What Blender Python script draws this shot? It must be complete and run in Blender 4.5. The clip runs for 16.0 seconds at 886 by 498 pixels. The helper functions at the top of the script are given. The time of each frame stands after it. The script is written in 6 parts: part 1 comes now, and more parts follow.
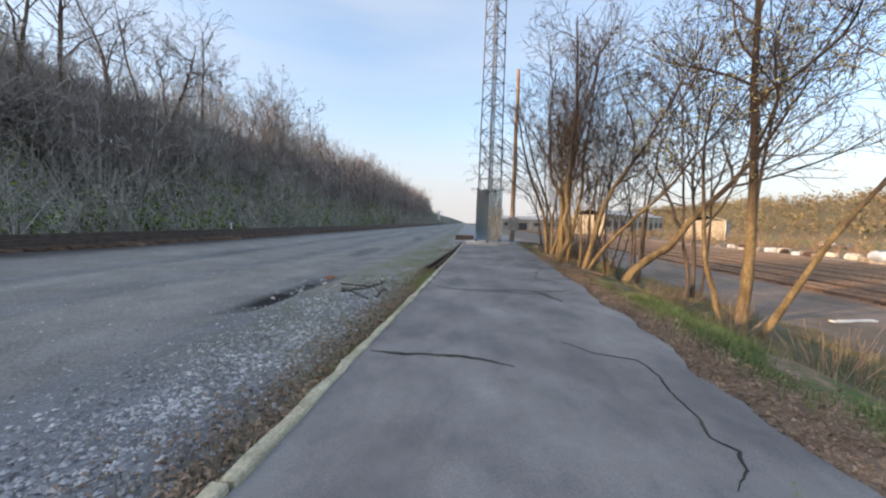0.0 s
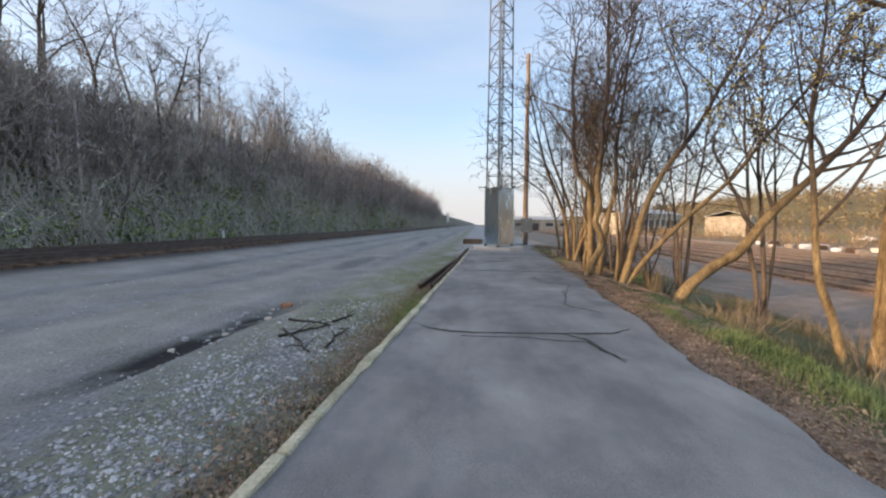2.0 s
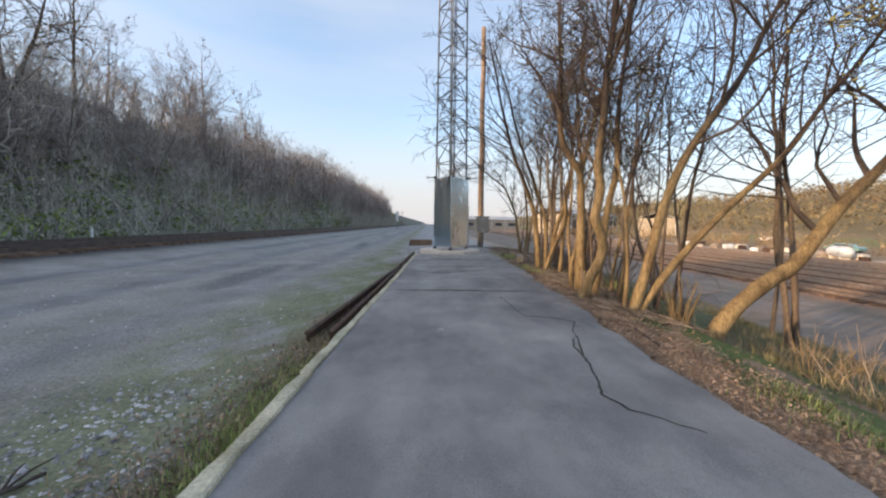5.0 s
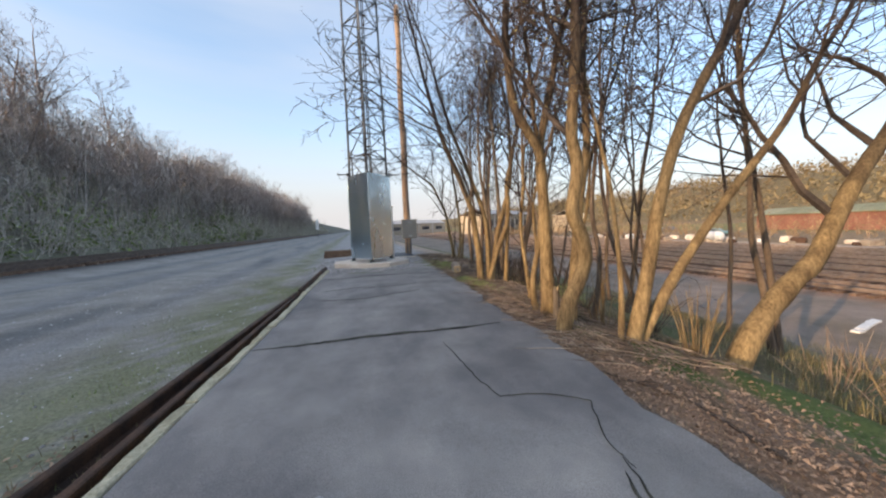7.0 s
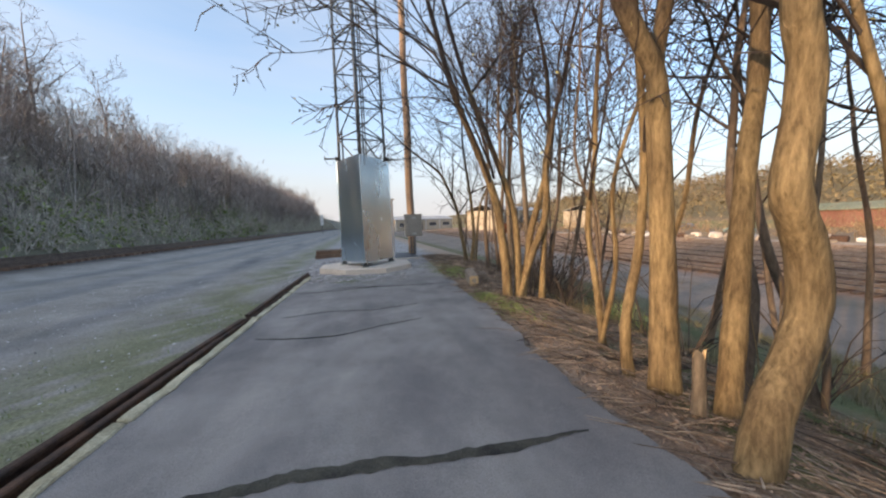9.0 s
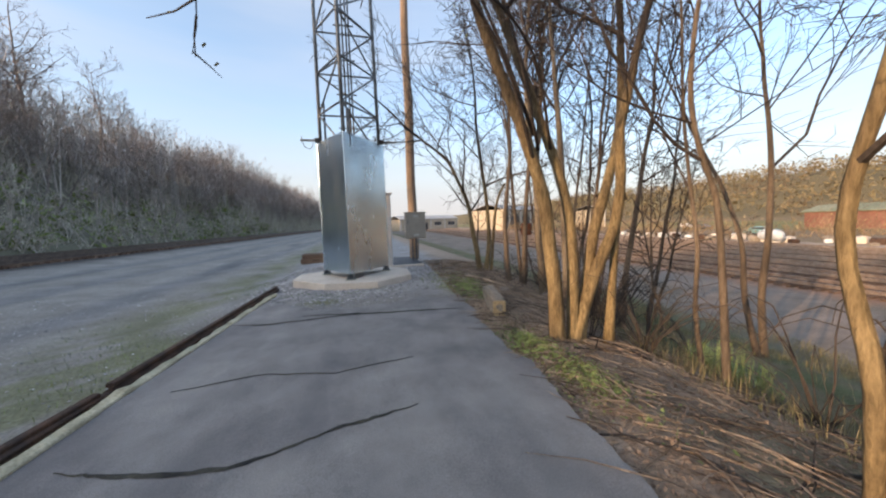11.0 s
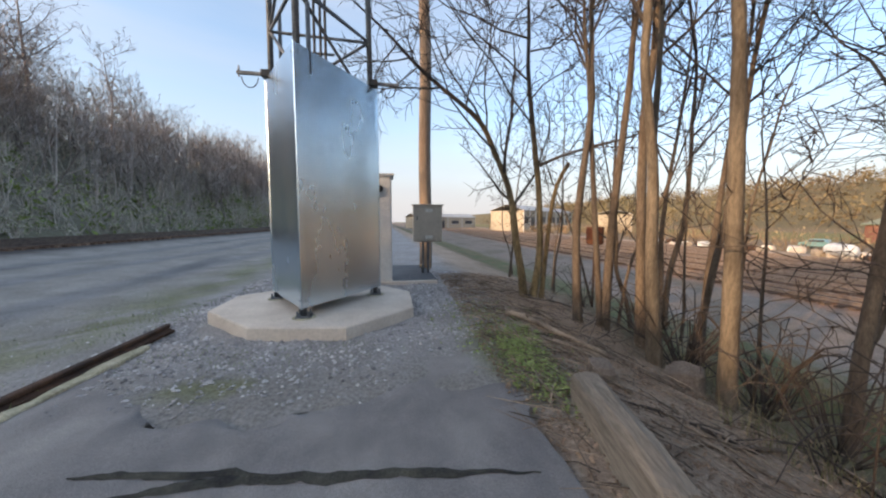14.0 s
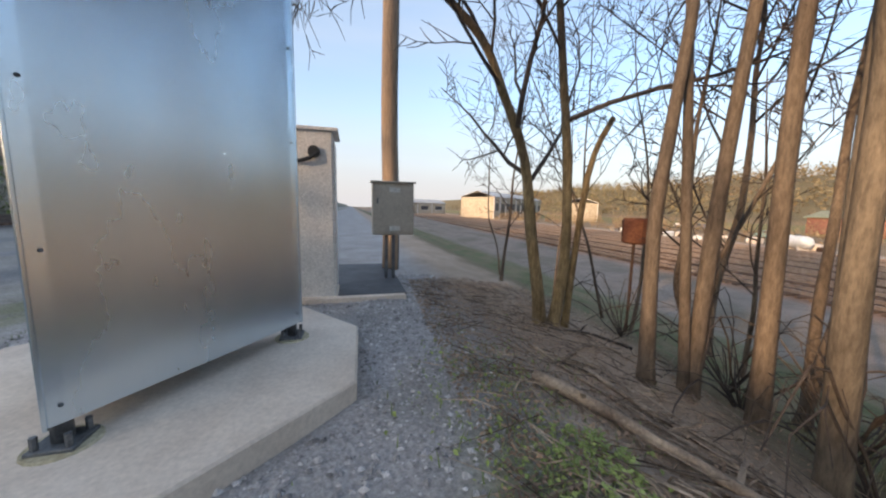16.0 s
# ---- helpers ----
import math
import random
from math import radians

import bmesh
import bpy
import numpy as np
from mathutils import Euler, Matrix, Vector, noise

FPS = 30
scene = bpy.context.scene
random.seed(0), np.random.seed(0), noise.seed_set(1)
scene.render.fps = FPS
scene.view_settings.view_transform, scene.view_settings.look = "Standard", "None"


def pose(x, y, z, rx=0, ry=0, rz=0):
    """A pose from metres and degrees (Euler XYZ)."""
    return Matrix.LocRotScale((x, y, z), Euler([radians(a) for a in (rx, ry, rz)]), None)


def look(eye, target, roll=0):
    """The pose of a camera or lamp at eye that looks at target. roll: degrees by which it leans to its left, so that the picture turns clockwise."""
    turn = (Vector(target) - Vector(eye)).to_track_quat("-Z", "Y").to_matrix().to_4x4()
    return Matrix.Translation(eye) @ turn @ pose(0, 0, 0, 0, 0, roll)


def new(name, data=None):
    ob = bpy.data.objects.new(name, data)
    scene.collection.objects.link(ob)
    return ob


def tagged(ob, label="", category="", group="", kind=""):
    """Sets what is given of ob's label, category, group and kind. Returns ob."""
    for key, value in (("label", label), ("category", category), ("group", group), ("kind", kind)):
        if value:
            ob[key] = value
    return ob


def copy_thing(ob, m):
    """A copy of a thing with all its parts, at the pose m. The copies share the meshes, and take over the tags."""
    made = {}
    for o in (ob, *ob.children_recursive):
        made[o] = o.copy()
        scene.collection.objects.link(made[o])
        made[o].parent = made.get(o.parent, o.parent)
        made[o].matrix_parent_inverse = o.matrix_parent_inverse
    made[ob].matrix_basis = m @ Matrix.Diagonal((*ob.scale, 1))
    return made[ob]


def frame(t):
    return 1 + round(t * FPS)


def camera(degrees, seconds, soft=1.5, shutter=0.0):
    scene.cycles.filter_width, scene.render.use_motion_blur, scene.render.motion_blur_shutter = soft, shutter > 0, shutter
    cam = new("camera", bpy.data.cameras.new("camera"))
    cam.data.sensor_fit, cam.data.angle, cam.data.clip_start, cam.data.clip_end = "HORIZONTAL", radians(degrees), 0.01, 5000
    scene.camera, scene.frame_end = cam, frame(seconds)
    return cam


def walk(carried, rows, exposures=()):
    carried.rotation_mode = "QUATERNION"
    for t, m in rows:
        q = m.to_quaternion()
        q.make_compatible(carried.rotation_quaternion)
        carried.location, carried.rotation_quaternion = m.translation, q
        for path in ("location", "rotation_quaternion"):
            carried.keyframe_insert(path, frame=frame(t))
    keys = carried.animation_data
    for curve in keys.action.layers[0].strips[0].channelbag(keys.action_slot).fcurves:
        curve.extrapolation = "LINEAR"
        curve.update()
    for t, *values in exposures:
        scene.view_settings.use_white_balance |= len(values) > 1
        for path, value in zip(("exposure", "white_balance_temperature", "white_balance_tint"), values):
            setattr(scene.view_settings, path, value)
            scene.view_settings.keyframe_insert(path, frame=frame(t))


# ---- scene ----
cam = camera(107.1, 16.0, 2.2)
METRES, EYE, TILT, LEAN, TURN = 20.0, 1.42, -1.6, 0.0, 3.9
ROWS = [
    (0.0, 0.0, 0.0, 0.0, 0.08, -3.09, -1.46),
    (0.5, 0.0018, 0.0283, 0.0021, 1.01, -2.95, 0.13),
    (1.0, 0.0068, 0.0624, 0.0029, 1.96, -3.4, -0.83),
    (1.5, 0.0094, 0.09, 0.0051, 3.39, -2.18, -0.93),
    (2.0, 0.0182, 0.1227, 0.0071, 1.95, -2.72, -0.17),
    (2.5, 0.0216, 0.1541, 0.0086, -1.59, -1.74, -0.43),
    (3.0, 0.0284, 0.1843, 0.0086, -5.19, -2.25, 0.36),
    (5.5, 0.0424, 0.3367, 0.0097, -7.54, -2.79, -0.96),
    (6.0, 0.054, 0.369, 0.0108, -16.9, -1.18, 3.18),
    (6.5, 0.0603, 0.3981, 0.0108, -12.7, -3.1, -0.24),
    (7.0, 0.0697, 0.4286, 0.0126, -19.13, -2.32, 2.94),
    (7.5, 0.0793, 0.4603, 0.0138, -14.91, -3.84, 0.17),
    (8.0, 0.0889, 0.4903, 0.0143, -20.18, -3.44, 3.11),
    (8.5, 0.0984, 0.5208, 0.0158, -16.75, -4.28, 0.71),
    (9.0, 0.1063, 0.5509, 0.0171, -17.9, -2.97, 2.73),
    (11.5, 0.1451, 0.6967, 0.0214, -16.22, -3.03, 2.15),
    (12.0, 0.1517, 0.7261, 0.0223, -14.34, -3.17, 0.99),
    (12.5, 0.1639, 0.7562, 0.0232, -17.38, -3.16, 2.48),
    (13.0, 0.1688, 0.7858, 0.0237, -15.27, -3.62, 0.04),
    (13.5, 0.1811, 0.8169, 0.0245, -19.17, -4.56, 3.16),
    (14.0, 0.184, 0.8465, 0.025, -14.12, -3.15, 0.27),
    (14.5, 0.1948, 0.8788, 0.026, -17.96, -3.35, 4.03),
    (15.0, 0.1984, 0.9079, 0.0262, -12.94, -5.0, -0.15),
    (15.5, 0.2079, 0.9402, 0.0267, -21.28, -4.4, 2.41),
    (16.0, 0.2131, 0.9712, 0.0282, -19.44, -5.62, -0.66),
]
walk(cam, [(t, pose(0, 0, EYE, TILT, LEAN, TURN) @ pose(METRES * x, METRES * y, METRES * z, 90 + pitch, roll, yaw)) for t, x, y, z, yaw, pitch, roll in ROWS])

# ---- world, sun, exposure ----
SUN_DIR = Vector((-0.915, -0.40, 0.0)).normalized()
SUN_EL = radians(14.0)
world = bpy.data.worlds.new("sky")
scene.world = world
world.use_nodes = True
wn, wl = world.node_tree.nodes, world.node_tree.links
bg = wn["Background"]
sky = wn.new("ShaderNodeTexSky")
sky.sky_type = "NISHITA"
sky.sun_disc = False
sky.sun_elevation = SUN_EL
sky.sun_rotation = math.atan2(SUN_DIR.x, SUN_DIR.y)
sky.air_density, sky.dust_density, sky.ozone_density = 1.0, 2.4, 1.6
tc = wn.new("ShaderNodeTexCoord")
# streaks of thin high cloud over the blue, a pale warm haze along the horizon
mp = wn.new("ShaderNodeMapping")
mp.inputs["Scale"].default_value = (0.9, 0.9, 5.5)
mp.inputs["Location"].default_value = (0.35, 0.1, 0.2)
cl = wn.new("ShaderNodeTexNoise")
cl.inputs["Scale"].default_value, cl.inputs["Detail"].default_value, cl.inputs["Roughness"].default_value = 1.5, 6, 0.5
ramp = wn.new("ShaderNodeValToRGB")
ramp.color_ramp.elements[0].position, ramp.color_ramp.elements[1].position = 0.36, 0.68
ramp.color_ramp.elements[0].color, ramp.color_ramp.elements[1].color = (0.16, 0.16, 0.16, 1), (0.62, 0.62, 0.62, 1)
cloud = wn.new("ShaderNodeMixRGB")
cloud.inputs[2].default_value = (1.70, 1.90, 2.26, 1)
sep = wn.new("ShaderNodeSeparateXYZ")
low = wn.new("ShaderNodeMapRange")
low.interpolation_type = "SMOOTHSTEP"
low.inputs["From Min"].default_value, low.inputs["From Max"].default_value = -0.02, 0.34
low.inputs["To Min"].default_value, low.inputs["To Max"].default_value = 0.92, 0.0
mixs = wn.new("ShaderNodeMixRGB")
mixs.inputs[2].default_value = (1.98, 1.9, 1.92, 1)
wl.new(tc.outputs["Generated"], mp.inputs["Vector"])
wl.new(mp.outputs["Vector"], cl.inputs["Vector"])
wl.new(cl.outputs["Fac"], ramp.inputs["Fac"])
wl.new(ramp.outputs["Color"], cloud.inputs[0])
wl.new(sky.outputs["Color"], cloud.inputs[1])
wl.new(tc.outputs["Generated"], sep.inputs["Vector"])
wl.new(sep.outputs["Z"], low.inputs["Value"])
wl.new(low.outputs["Result"], mixs.inputs[0])
wl.new(cloud.outputs["Color"], mixs.inputs[1])
wl.new(mixs.outputs["Color"], bg.inputs["Color"])
bg.inputs["Strength"].default_value = 0.145

sun = new("sun", bpy.data.lights.new("sun", "SUN"))
sun.data.energy, sun.data.angle, sun.data.color = 2.0, radians(0.6), (1.0, 0.66, 0.38)
SUN_TO = Vector((SUN_DIR.x * math.cos(SUN_EL), SUN_DIR.y * math.cos(SUN_EL), math.sin(SUN_EL)))
sun.matrix_world = look((-40, -40, 30), Vector((-40, -40, 30)) - SUN_TO)
scene.view_settings.exposure = 1.56


# ---- materials ----
def node_mat(name, rough=0.9, metal=0.0):
    m = bpy.data.materials.new(name)
    m.use_nodes = True
    b = m.node_tree.nodes["Principled BSDF"]
    b.inputs["Roughness"].default_value, b.inputs["Metallic"].default_value = rough, metal
    if rough >= 0.88:
        b.inputs["Specular IOR Level"].default_value = 0.15
    return m, m.node_tree.nodes, m.node_tree.links, b


def noise_tex(nodes, links, scale, detail=4, rough=0.6, coords="Object", stretch=None):
    c = nodes.new("ShaderNodeTexCoord")
    n = nodes.new("ShaderNodeTexNoise")
    n.inputs["Scale"].default_value, n.inputs["Detail"].default_value, n.inputs["Roughness"].default_value = scale, detail, rough
    if stretch:
        s = nodes.new("ShaderNodeMapping")
        s.inputs["Scale"].default_value = stretch
        links.new(c.outputs[coords], s.inputs["Vector"])
        links.new(s.outputs["Vector"], n.inputs["Vector"])
    else:
        links.new(c.outputs[coords], n.inputs["Vector"])
    return n


def ramp_of(nodes, links, src, stops):
    r = nodes.new("ShaderNodeValToRGB")
    e = r.color_ramp.elements
    while len(e) < len(stops):
        e.new(0.5)
    for el, (p, c) in zip(e, stops):
        el.position, el.color = p, (*c, 1)
    links.new(src, r.inputs["Fac"])
    return r


def bump_of(nodes, links, src, bsdf, strength=0.3, dist=0.02):
    b = nodes.new("ShaderNodeBump")
    b.inputs["Strength"].default_value, b.inputs["Distance"].default_value = strength, dist
    links.new(src, b.inputs["Height"])
    links.new(b.outputs["Normal"], bsdf.inputs["Normal"])


def mixed(name, a, b, scale=6.0, fine=60.0, rough=0.9, metal=0.0, bump=0.3, dist=0.01, lo=0.35, hi=0.65, stretch=None, island=0.0, rand=0.0, gc=0.34):
    """Two-tone surface: broad patches between a and b, darkened and lightened by fine grain."""
    m, n, l, p = node_mat(name, rough, metal)
    broad = noise_tex(n, l, scale, 4, 0.6, "Object", stretch)
    grain = noise_tex(n, l, fine, 3, 0.7, "Object", stretch)
    r = ramp_of(n, l, broad.outputs["Fac"], [(lo, a), (hi, b)])
    g = ramp_of(n, l, grain.outputs["Fac"], [(0.3, (1 - gc,) * 3), (0.7, (1 + gc * 0.88,) * 3)])
    mul = n.new("ShaderNodeMixRGB")
    mul.blend_type = "MULTIPLY"
    mul.inputs[0].default_value = 1.0
    l.new(r.outputs["Color"], mul.inputs[1])
    l.new(g.outputs["Color"], mul.inputs[2])
    out = mul.outputs["Color"]
    if island or rand:
        gi = n.new("ShaderNodeNewGeometry" if island else "ShaderNodeObjectInfo")
        v = n.new("ShaderNodeMapRange")
        amt = island or rand
        v.inputs["To Min"].default_value, v.inputs["To Max"].default_value = 1 - amt, 1 + amt
        l.new(gi.outputs["Random Per Island" if island else "Random"], v.inputs["Value"])
        m2 = n.new("ShaderNodeMixRGB")
        m2.blend_type = "MULTIPLY"
        m2.inputs[0].default_value = 1.0
        l.new(out, m2.inputs[1])
        l.new(v.outputs["Result"], m2.inputs[2])
        out = m2.outputs["Color"]
    l.new(out, p.inputs["Base Color"])
    if bump:
        bump_of(n, l, grain.outputs["Fac"], p, bump, dist)
    return m




def shade_topped_bark(name, a, b, top, z0, z1):
    """Pale smooth bark near the foot; the dim look of the upper stem painted in."""
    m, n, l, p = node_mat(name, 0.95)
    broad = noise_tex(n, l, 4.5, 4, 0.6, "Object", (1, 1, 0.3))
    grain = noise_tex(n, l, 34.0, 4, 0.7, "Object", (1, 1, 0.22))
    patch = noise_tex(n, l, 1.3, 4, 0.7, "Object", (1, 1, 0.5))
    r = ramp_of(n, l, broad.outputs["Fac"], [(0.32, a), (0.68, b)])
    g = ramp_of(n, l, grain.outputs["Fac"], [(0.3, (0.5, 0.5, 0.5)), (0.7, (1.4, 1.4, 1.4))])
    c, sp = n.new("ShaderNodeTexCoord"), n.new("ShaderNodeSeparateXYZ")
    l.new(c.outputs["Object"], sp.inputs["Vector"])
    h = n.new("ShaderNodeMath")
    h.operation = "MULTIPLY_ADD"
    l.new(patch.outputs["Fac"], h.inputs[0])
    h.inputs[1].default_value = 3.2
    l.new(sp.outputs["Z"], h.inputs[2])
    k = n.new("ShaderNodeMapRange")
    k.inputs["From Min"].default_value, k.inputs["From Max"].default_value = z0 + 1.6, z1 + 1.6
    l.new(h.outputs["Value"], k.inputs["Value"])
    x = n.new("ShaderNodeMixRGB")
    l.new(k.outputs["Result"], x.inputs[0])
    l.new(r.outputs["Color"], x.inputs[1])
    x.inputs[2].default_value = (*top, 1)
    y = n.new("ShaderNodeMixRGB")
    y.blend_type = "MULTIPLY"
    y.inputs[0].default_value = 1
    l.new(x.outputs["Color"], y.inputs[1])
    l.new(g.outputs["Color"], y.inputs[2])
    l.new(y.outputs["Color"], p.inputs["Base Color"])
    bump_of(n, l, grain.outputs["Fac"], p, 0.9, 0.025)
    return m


M_BARK = shade_topped_bark("bark", (0.125, 0.09, 0.052), (0.315, 0.235, 0.125), (0.058, 0.048, 0.044), 2.0, 4.2)
M_BARK_DARK = mixed("dark_bark", (0.08, 0.064, 0.053), (0.19, 0.148, 0.112), 3.0, 38.0, 0.95, 0, 0.6, 0.02, stretch=(1, 1, 0.25))
M_BARK_GREY = mixed("grey_bark", (0.09, 0.076, 0.062), (0.21, 0.172, 0.13), 3.0, 38.0, 0.95, 0, 0.6, 0.02, stretch=(1, 1, 0.25))
M_TWIG = mixed("twig_bark", (0.042, 0.036, 0.034), (0.095, 0.076, 0.064), 2.0, 30.0, 0.9, 0, 0.0)
# hillside forest and thicket paled: distance haze put into their colours
M_FOREST = mixed("hazed_forest_bark", (0.17, 0.145, 0.135), (0.28, 0.245, 0.225), 1.0, 12.0, 0.95, 0, 0.0)
M_THICKET = mixed("hazed_thicket_bark", (0.30, 0.265, 0.25), (0.46, 0.415, 0.39), 0.15, 2.0, 0.95, 0, 0, island=0.25)
M_BUD = mixed("young_leaves", (0.16, 0.14, 0.05), (0.30, 0.27, 0.09), 1.0, 20.0, 0.8, 0, 0.0, island=0.4)
M_CONC = mixed("concrete", (0.56, 0.48, 0.40), (0.70, 0.62, 0.53), 1.4, 30.0, 0.9, 0, 0.2, 0.004, gc=0.12)
M_CURB = mixed("weathered_curb", (0.36, 0.325, 0.225), (0.60, 0.55, 0.40), 2.5, 40.0, 0.95, 0, 0.5, 0.008, gc=0.25)
M_RUST = mixed("rusty_steel", (0.05, 0.034, 0.027), (0.12, 0.066, 0.042), 5.0, 60.0, 0.85, 0.3, 0.4, 0.004)
M_RAIL = mixed("rail_steel", (0.34, 0.25, 0.19), (0.48, 0.38, 0.30), 3.0, 40.0, 0.45, 0.6, 0.2, 0.004)
M_RAIL_DARK = mixed("dark_rail", (0.08, 0.06, 0.052), (0.14, 0.105, 0.085), 3.0, 40.0, 0.6, 0.4, 0.2, 0.004)
M_SLEEPER = mixed("sleeper_wood", (0.12, 0.08, 0.06), (0.22, 0.15, 0.105), 1.5, 30.0, 0.95, 0, 0.4, 0.01, island=0.35)
M_CRACK = mixed("crack_dirt", (0.036, 0.035, 0.034), (0.10, 0.095, 0.075), 4.0, 70.0, 1.0, 0, 0.5, 0.01)
M_POLE = mixed("pole_wood", (0.25, 0.18, 0.13), (0.38, 0.285, 0.205), 2.0, 40.0, 0.9, 0, 0.5, 0.01, stretch=(1, 1, 0.08))
M_STEEL = mixed("tower_steel", (0.10, 0.11, 0.12), (0.22, 0.23, 0.24), 3.0, 40.0, 0.55, 0.5, 0.1, 0.002)
M_BLACK = mixed("black_plastic", (0.015, 0.015, 0.016), (0.03, 0.03, 0.03), 6.0, 50.0, 0.5, 0, 0.1, 0.002)
M_BOX = mixed("painted_metal_box", (0.46, 0.41, 0.34), (0.56, 0.51, 0.43), 3.0, 60.0, 0.55, 0.2, 0.08, 0.002)
M_CABINET = mixed("pale_cabinet_paint", (0.62, 0.60, 0.57), (0.74, 0.71, 0.67), 2.0, 60.0, 0.5, 0.1, 0.05, 0.002)
M_LABEL = mixed("pale_label", (0.65, 0.64, 0.60), (0.75, 0.74, 0.70), 9.0, 60.0, 0.6, 0, 0)
M_WHITE = mixed("white_paint", (0.62, 0.62, 0.60), (0.78, 0.78, 0.76), 3.0, 40.0, 0.6, 0, 0.1, 0.003)
M_STONE = mixed("ballast_stone", (0.28, 0.27, 0.272), (0.50, 0.485, 0.478), 2.0, 60.0, 0.9, 0, 0.3, 0.004, island=0.5)
M_LITTER = mixed("dead_leaves", (0.21, 0.15, 0.11), (0.40, 0.285, 0.20), 3.0, 30.0, 0.9, 0, 0, island=0.35)
M_GRASS = mixed("green_grass", (0.11, 0.15, 0.045), (0.20, 0.245, 0.085), 0.8, 20.0, 0.7, 0, 0, island=0.4)
M_OLIVE = mixed("olive_grass", (0.115, 0.115, 0.05), (0.20, 0.185, 0.09), 0.8, 20.0, 0.8, 0, 0, island=0.4)
M_DRYGRASS = mixed("dry_grass", (0.22, 0.18, 0.10), (0.36, 0.30, 0.18), 0.8, 20.0, 0.9, 0, 0, island=0.4)
# brush leaves and stems paled too, standing in for haze over the hill
M_BRUSH = mixed("hazed_brush_leaves", (0.38, 0.375, 0.28), (0.52, 0.505, 0.39), 0.2, 3.0, 0.9, 0, 0, island=0.12, gc=0.1)
M_BRUSH_STEM = mixed("hazed_brush_stems", (0.33, 0.30, 0.26), (0.46, 0.42, 0.37), 0.3, 3.0, 0.95, 0, 0, island=0.2, gc=0.2)
M_TIMBER = mixed("grey_timber", (0.20, 0.165, 0.13), (0.34, 0.29, 0.235), 2.0, 40.0, 0.95, 0, 0.5, 0.01, stretch=(1, 0.12, 1))
M_STONEBROWN = mixed("brown_stone", (0.17, 0.135, 0.11), (0.27, 0.22, 0.18), 3.0, 40.0, 0.95, 0, 0.6, 0.012)
M_STICK = mixed("dry_sticks", (0.11, 0.083, 0.066), (0.34, 0.27, 0.205), 3.0, 40.0, 0.95, 0, 0.3, 0.005, island=0.65)
M_CUT = mixed("cut_wood", (0.42, 0.29, 0.15), (0.56, 0.42, 0.25), 6.0, 50.0, 0.9, 0, 0.4, 0.01)


def galvanised():
    m, n, l, p = node_mat("galvanised_panel", 0.3, 1.0)
    a = noise_tex(n, l, 1.1, 5, 0.6, "Object", (1, 1, 0.4))
    r = ramp_of(n, l, a.outputs["Fac"], [(0.3, (0.60, 0.72, 0.83)), (0.7, (0.74, 0.84, 0.92))])
    l.new(r.outputs["Color"], p.inputs["Base Color"])
    q = ramp_of(n, l, a.outputs["Fac"], [(0.3, (0.22, 0.22, 0.22)), (0.7, (0.30, 0.30, 0.30))])
    l.new(q.outputs["Color"], p.inputs["Roughness"])
    return m


M_GALV = galvanised()


def asphalt():
    m, n, l, p = node_mat("old_asphalt", 0.88)
    a = noise_tex(n, l, 0.55, 5, 0.6)
    f = noise_tex(n, l, 140.0, 3, 0.7)
    st = noise_tex(n, l, 1.9, 5, 0.6, "Object", (1, 0.55, 1))
    r = ramp_of(n, l, a.outputs["Fac"], [(0.32, (0.184, 0.174, 0.170)), (0.52, (0.27, 0.254, 0.243)), (0.72, (0.37, 0.346, 0.322))])
    s = ramp_of(n, l, st.outputs["Fac"], [(0.35, (0.80, 0.80, 0.82)), (0.65, (1.12, 1.11, 1.10))])
    g = ramp_of(n, l, f.outputs["Fac"], [(0.3, (0.7, 0.7, 0.7)), (0.72, (1.35, 1.35, 1.35))])
    last = r.outputs["Color"]
    for o in (s, g):
        x = n.new("ShaderNodeMixRGB")
        x.blend_type = "MULTIPLY"
        x.inputs[0].default_value = 1
        l.new(last, x.inputs[1])
        l.new(o.outputs["Color"], x.inputs[2])
        last = x.outputs["Color"]
    l.new(last, p.inputs["Base Color"])
    bump_of(n, l, f.outputs["Fac"], p, 0.5, 0.004)
    return m


M_ASPHALT = asphalt()


def ground_mat():
    """Earth, gravel and grass: the zone colour lies on the sheet, grain and stones come from noise."""
    m, n, l, p = node_mat("earth_and_gravel", 0.95)
    at = n.new("ShaderNodeVertexColor")
    at.layer_name = "zone"
    f = noise_tex(n, l, 28.0, 5, 0.75)
    b = noise_tex(n, l, 0.9, 5, 0.65)
    v = n.new("ShaderNodeTexVoronoi")
    v.inputs["Scale"].default_value = 22.0
    c = n.new("ShaderNodeTexCoord")
    l.new(c.outputs["Object"], v.inputs["Vector"])
    g = ramp_of(n, l, f.outputs["Fac"], [(0.3, (0.6, 0.6, 0.6)), (0.7, (1.4, 1.4, 1.4))])
    h = ramp_of(n, l, b.outputs["Fac"], [(0.3, (0.78, 0.78, 0.76)), (0.7, (1.2, 1.2, 1.22))])
    last = at.outputs["Color"]
    for o in (g, h):
        x = n.new("ShaderNodeMixRGB")
        x.blend_type = "MULTIPLY"
        x.inputs[0].default_value = 1
        l.new(last, x.inputs[1])
        l.new(o.outputs["Color"], x.inputs[2])
        last = x.outputs["Color"]
    l.new(last, p.inputs["Base Color"])
    add = n.new("ShaderNodeMath")
    l.new(f.outputs["Fac"], add.inputs[0])
    l.new(v.outputs["Distance"], add.inputs[1])
    bump_of(n, l, add.outputs[0], p, 0.6, 0.02)
    return m


M_GROUND = ground_mat()


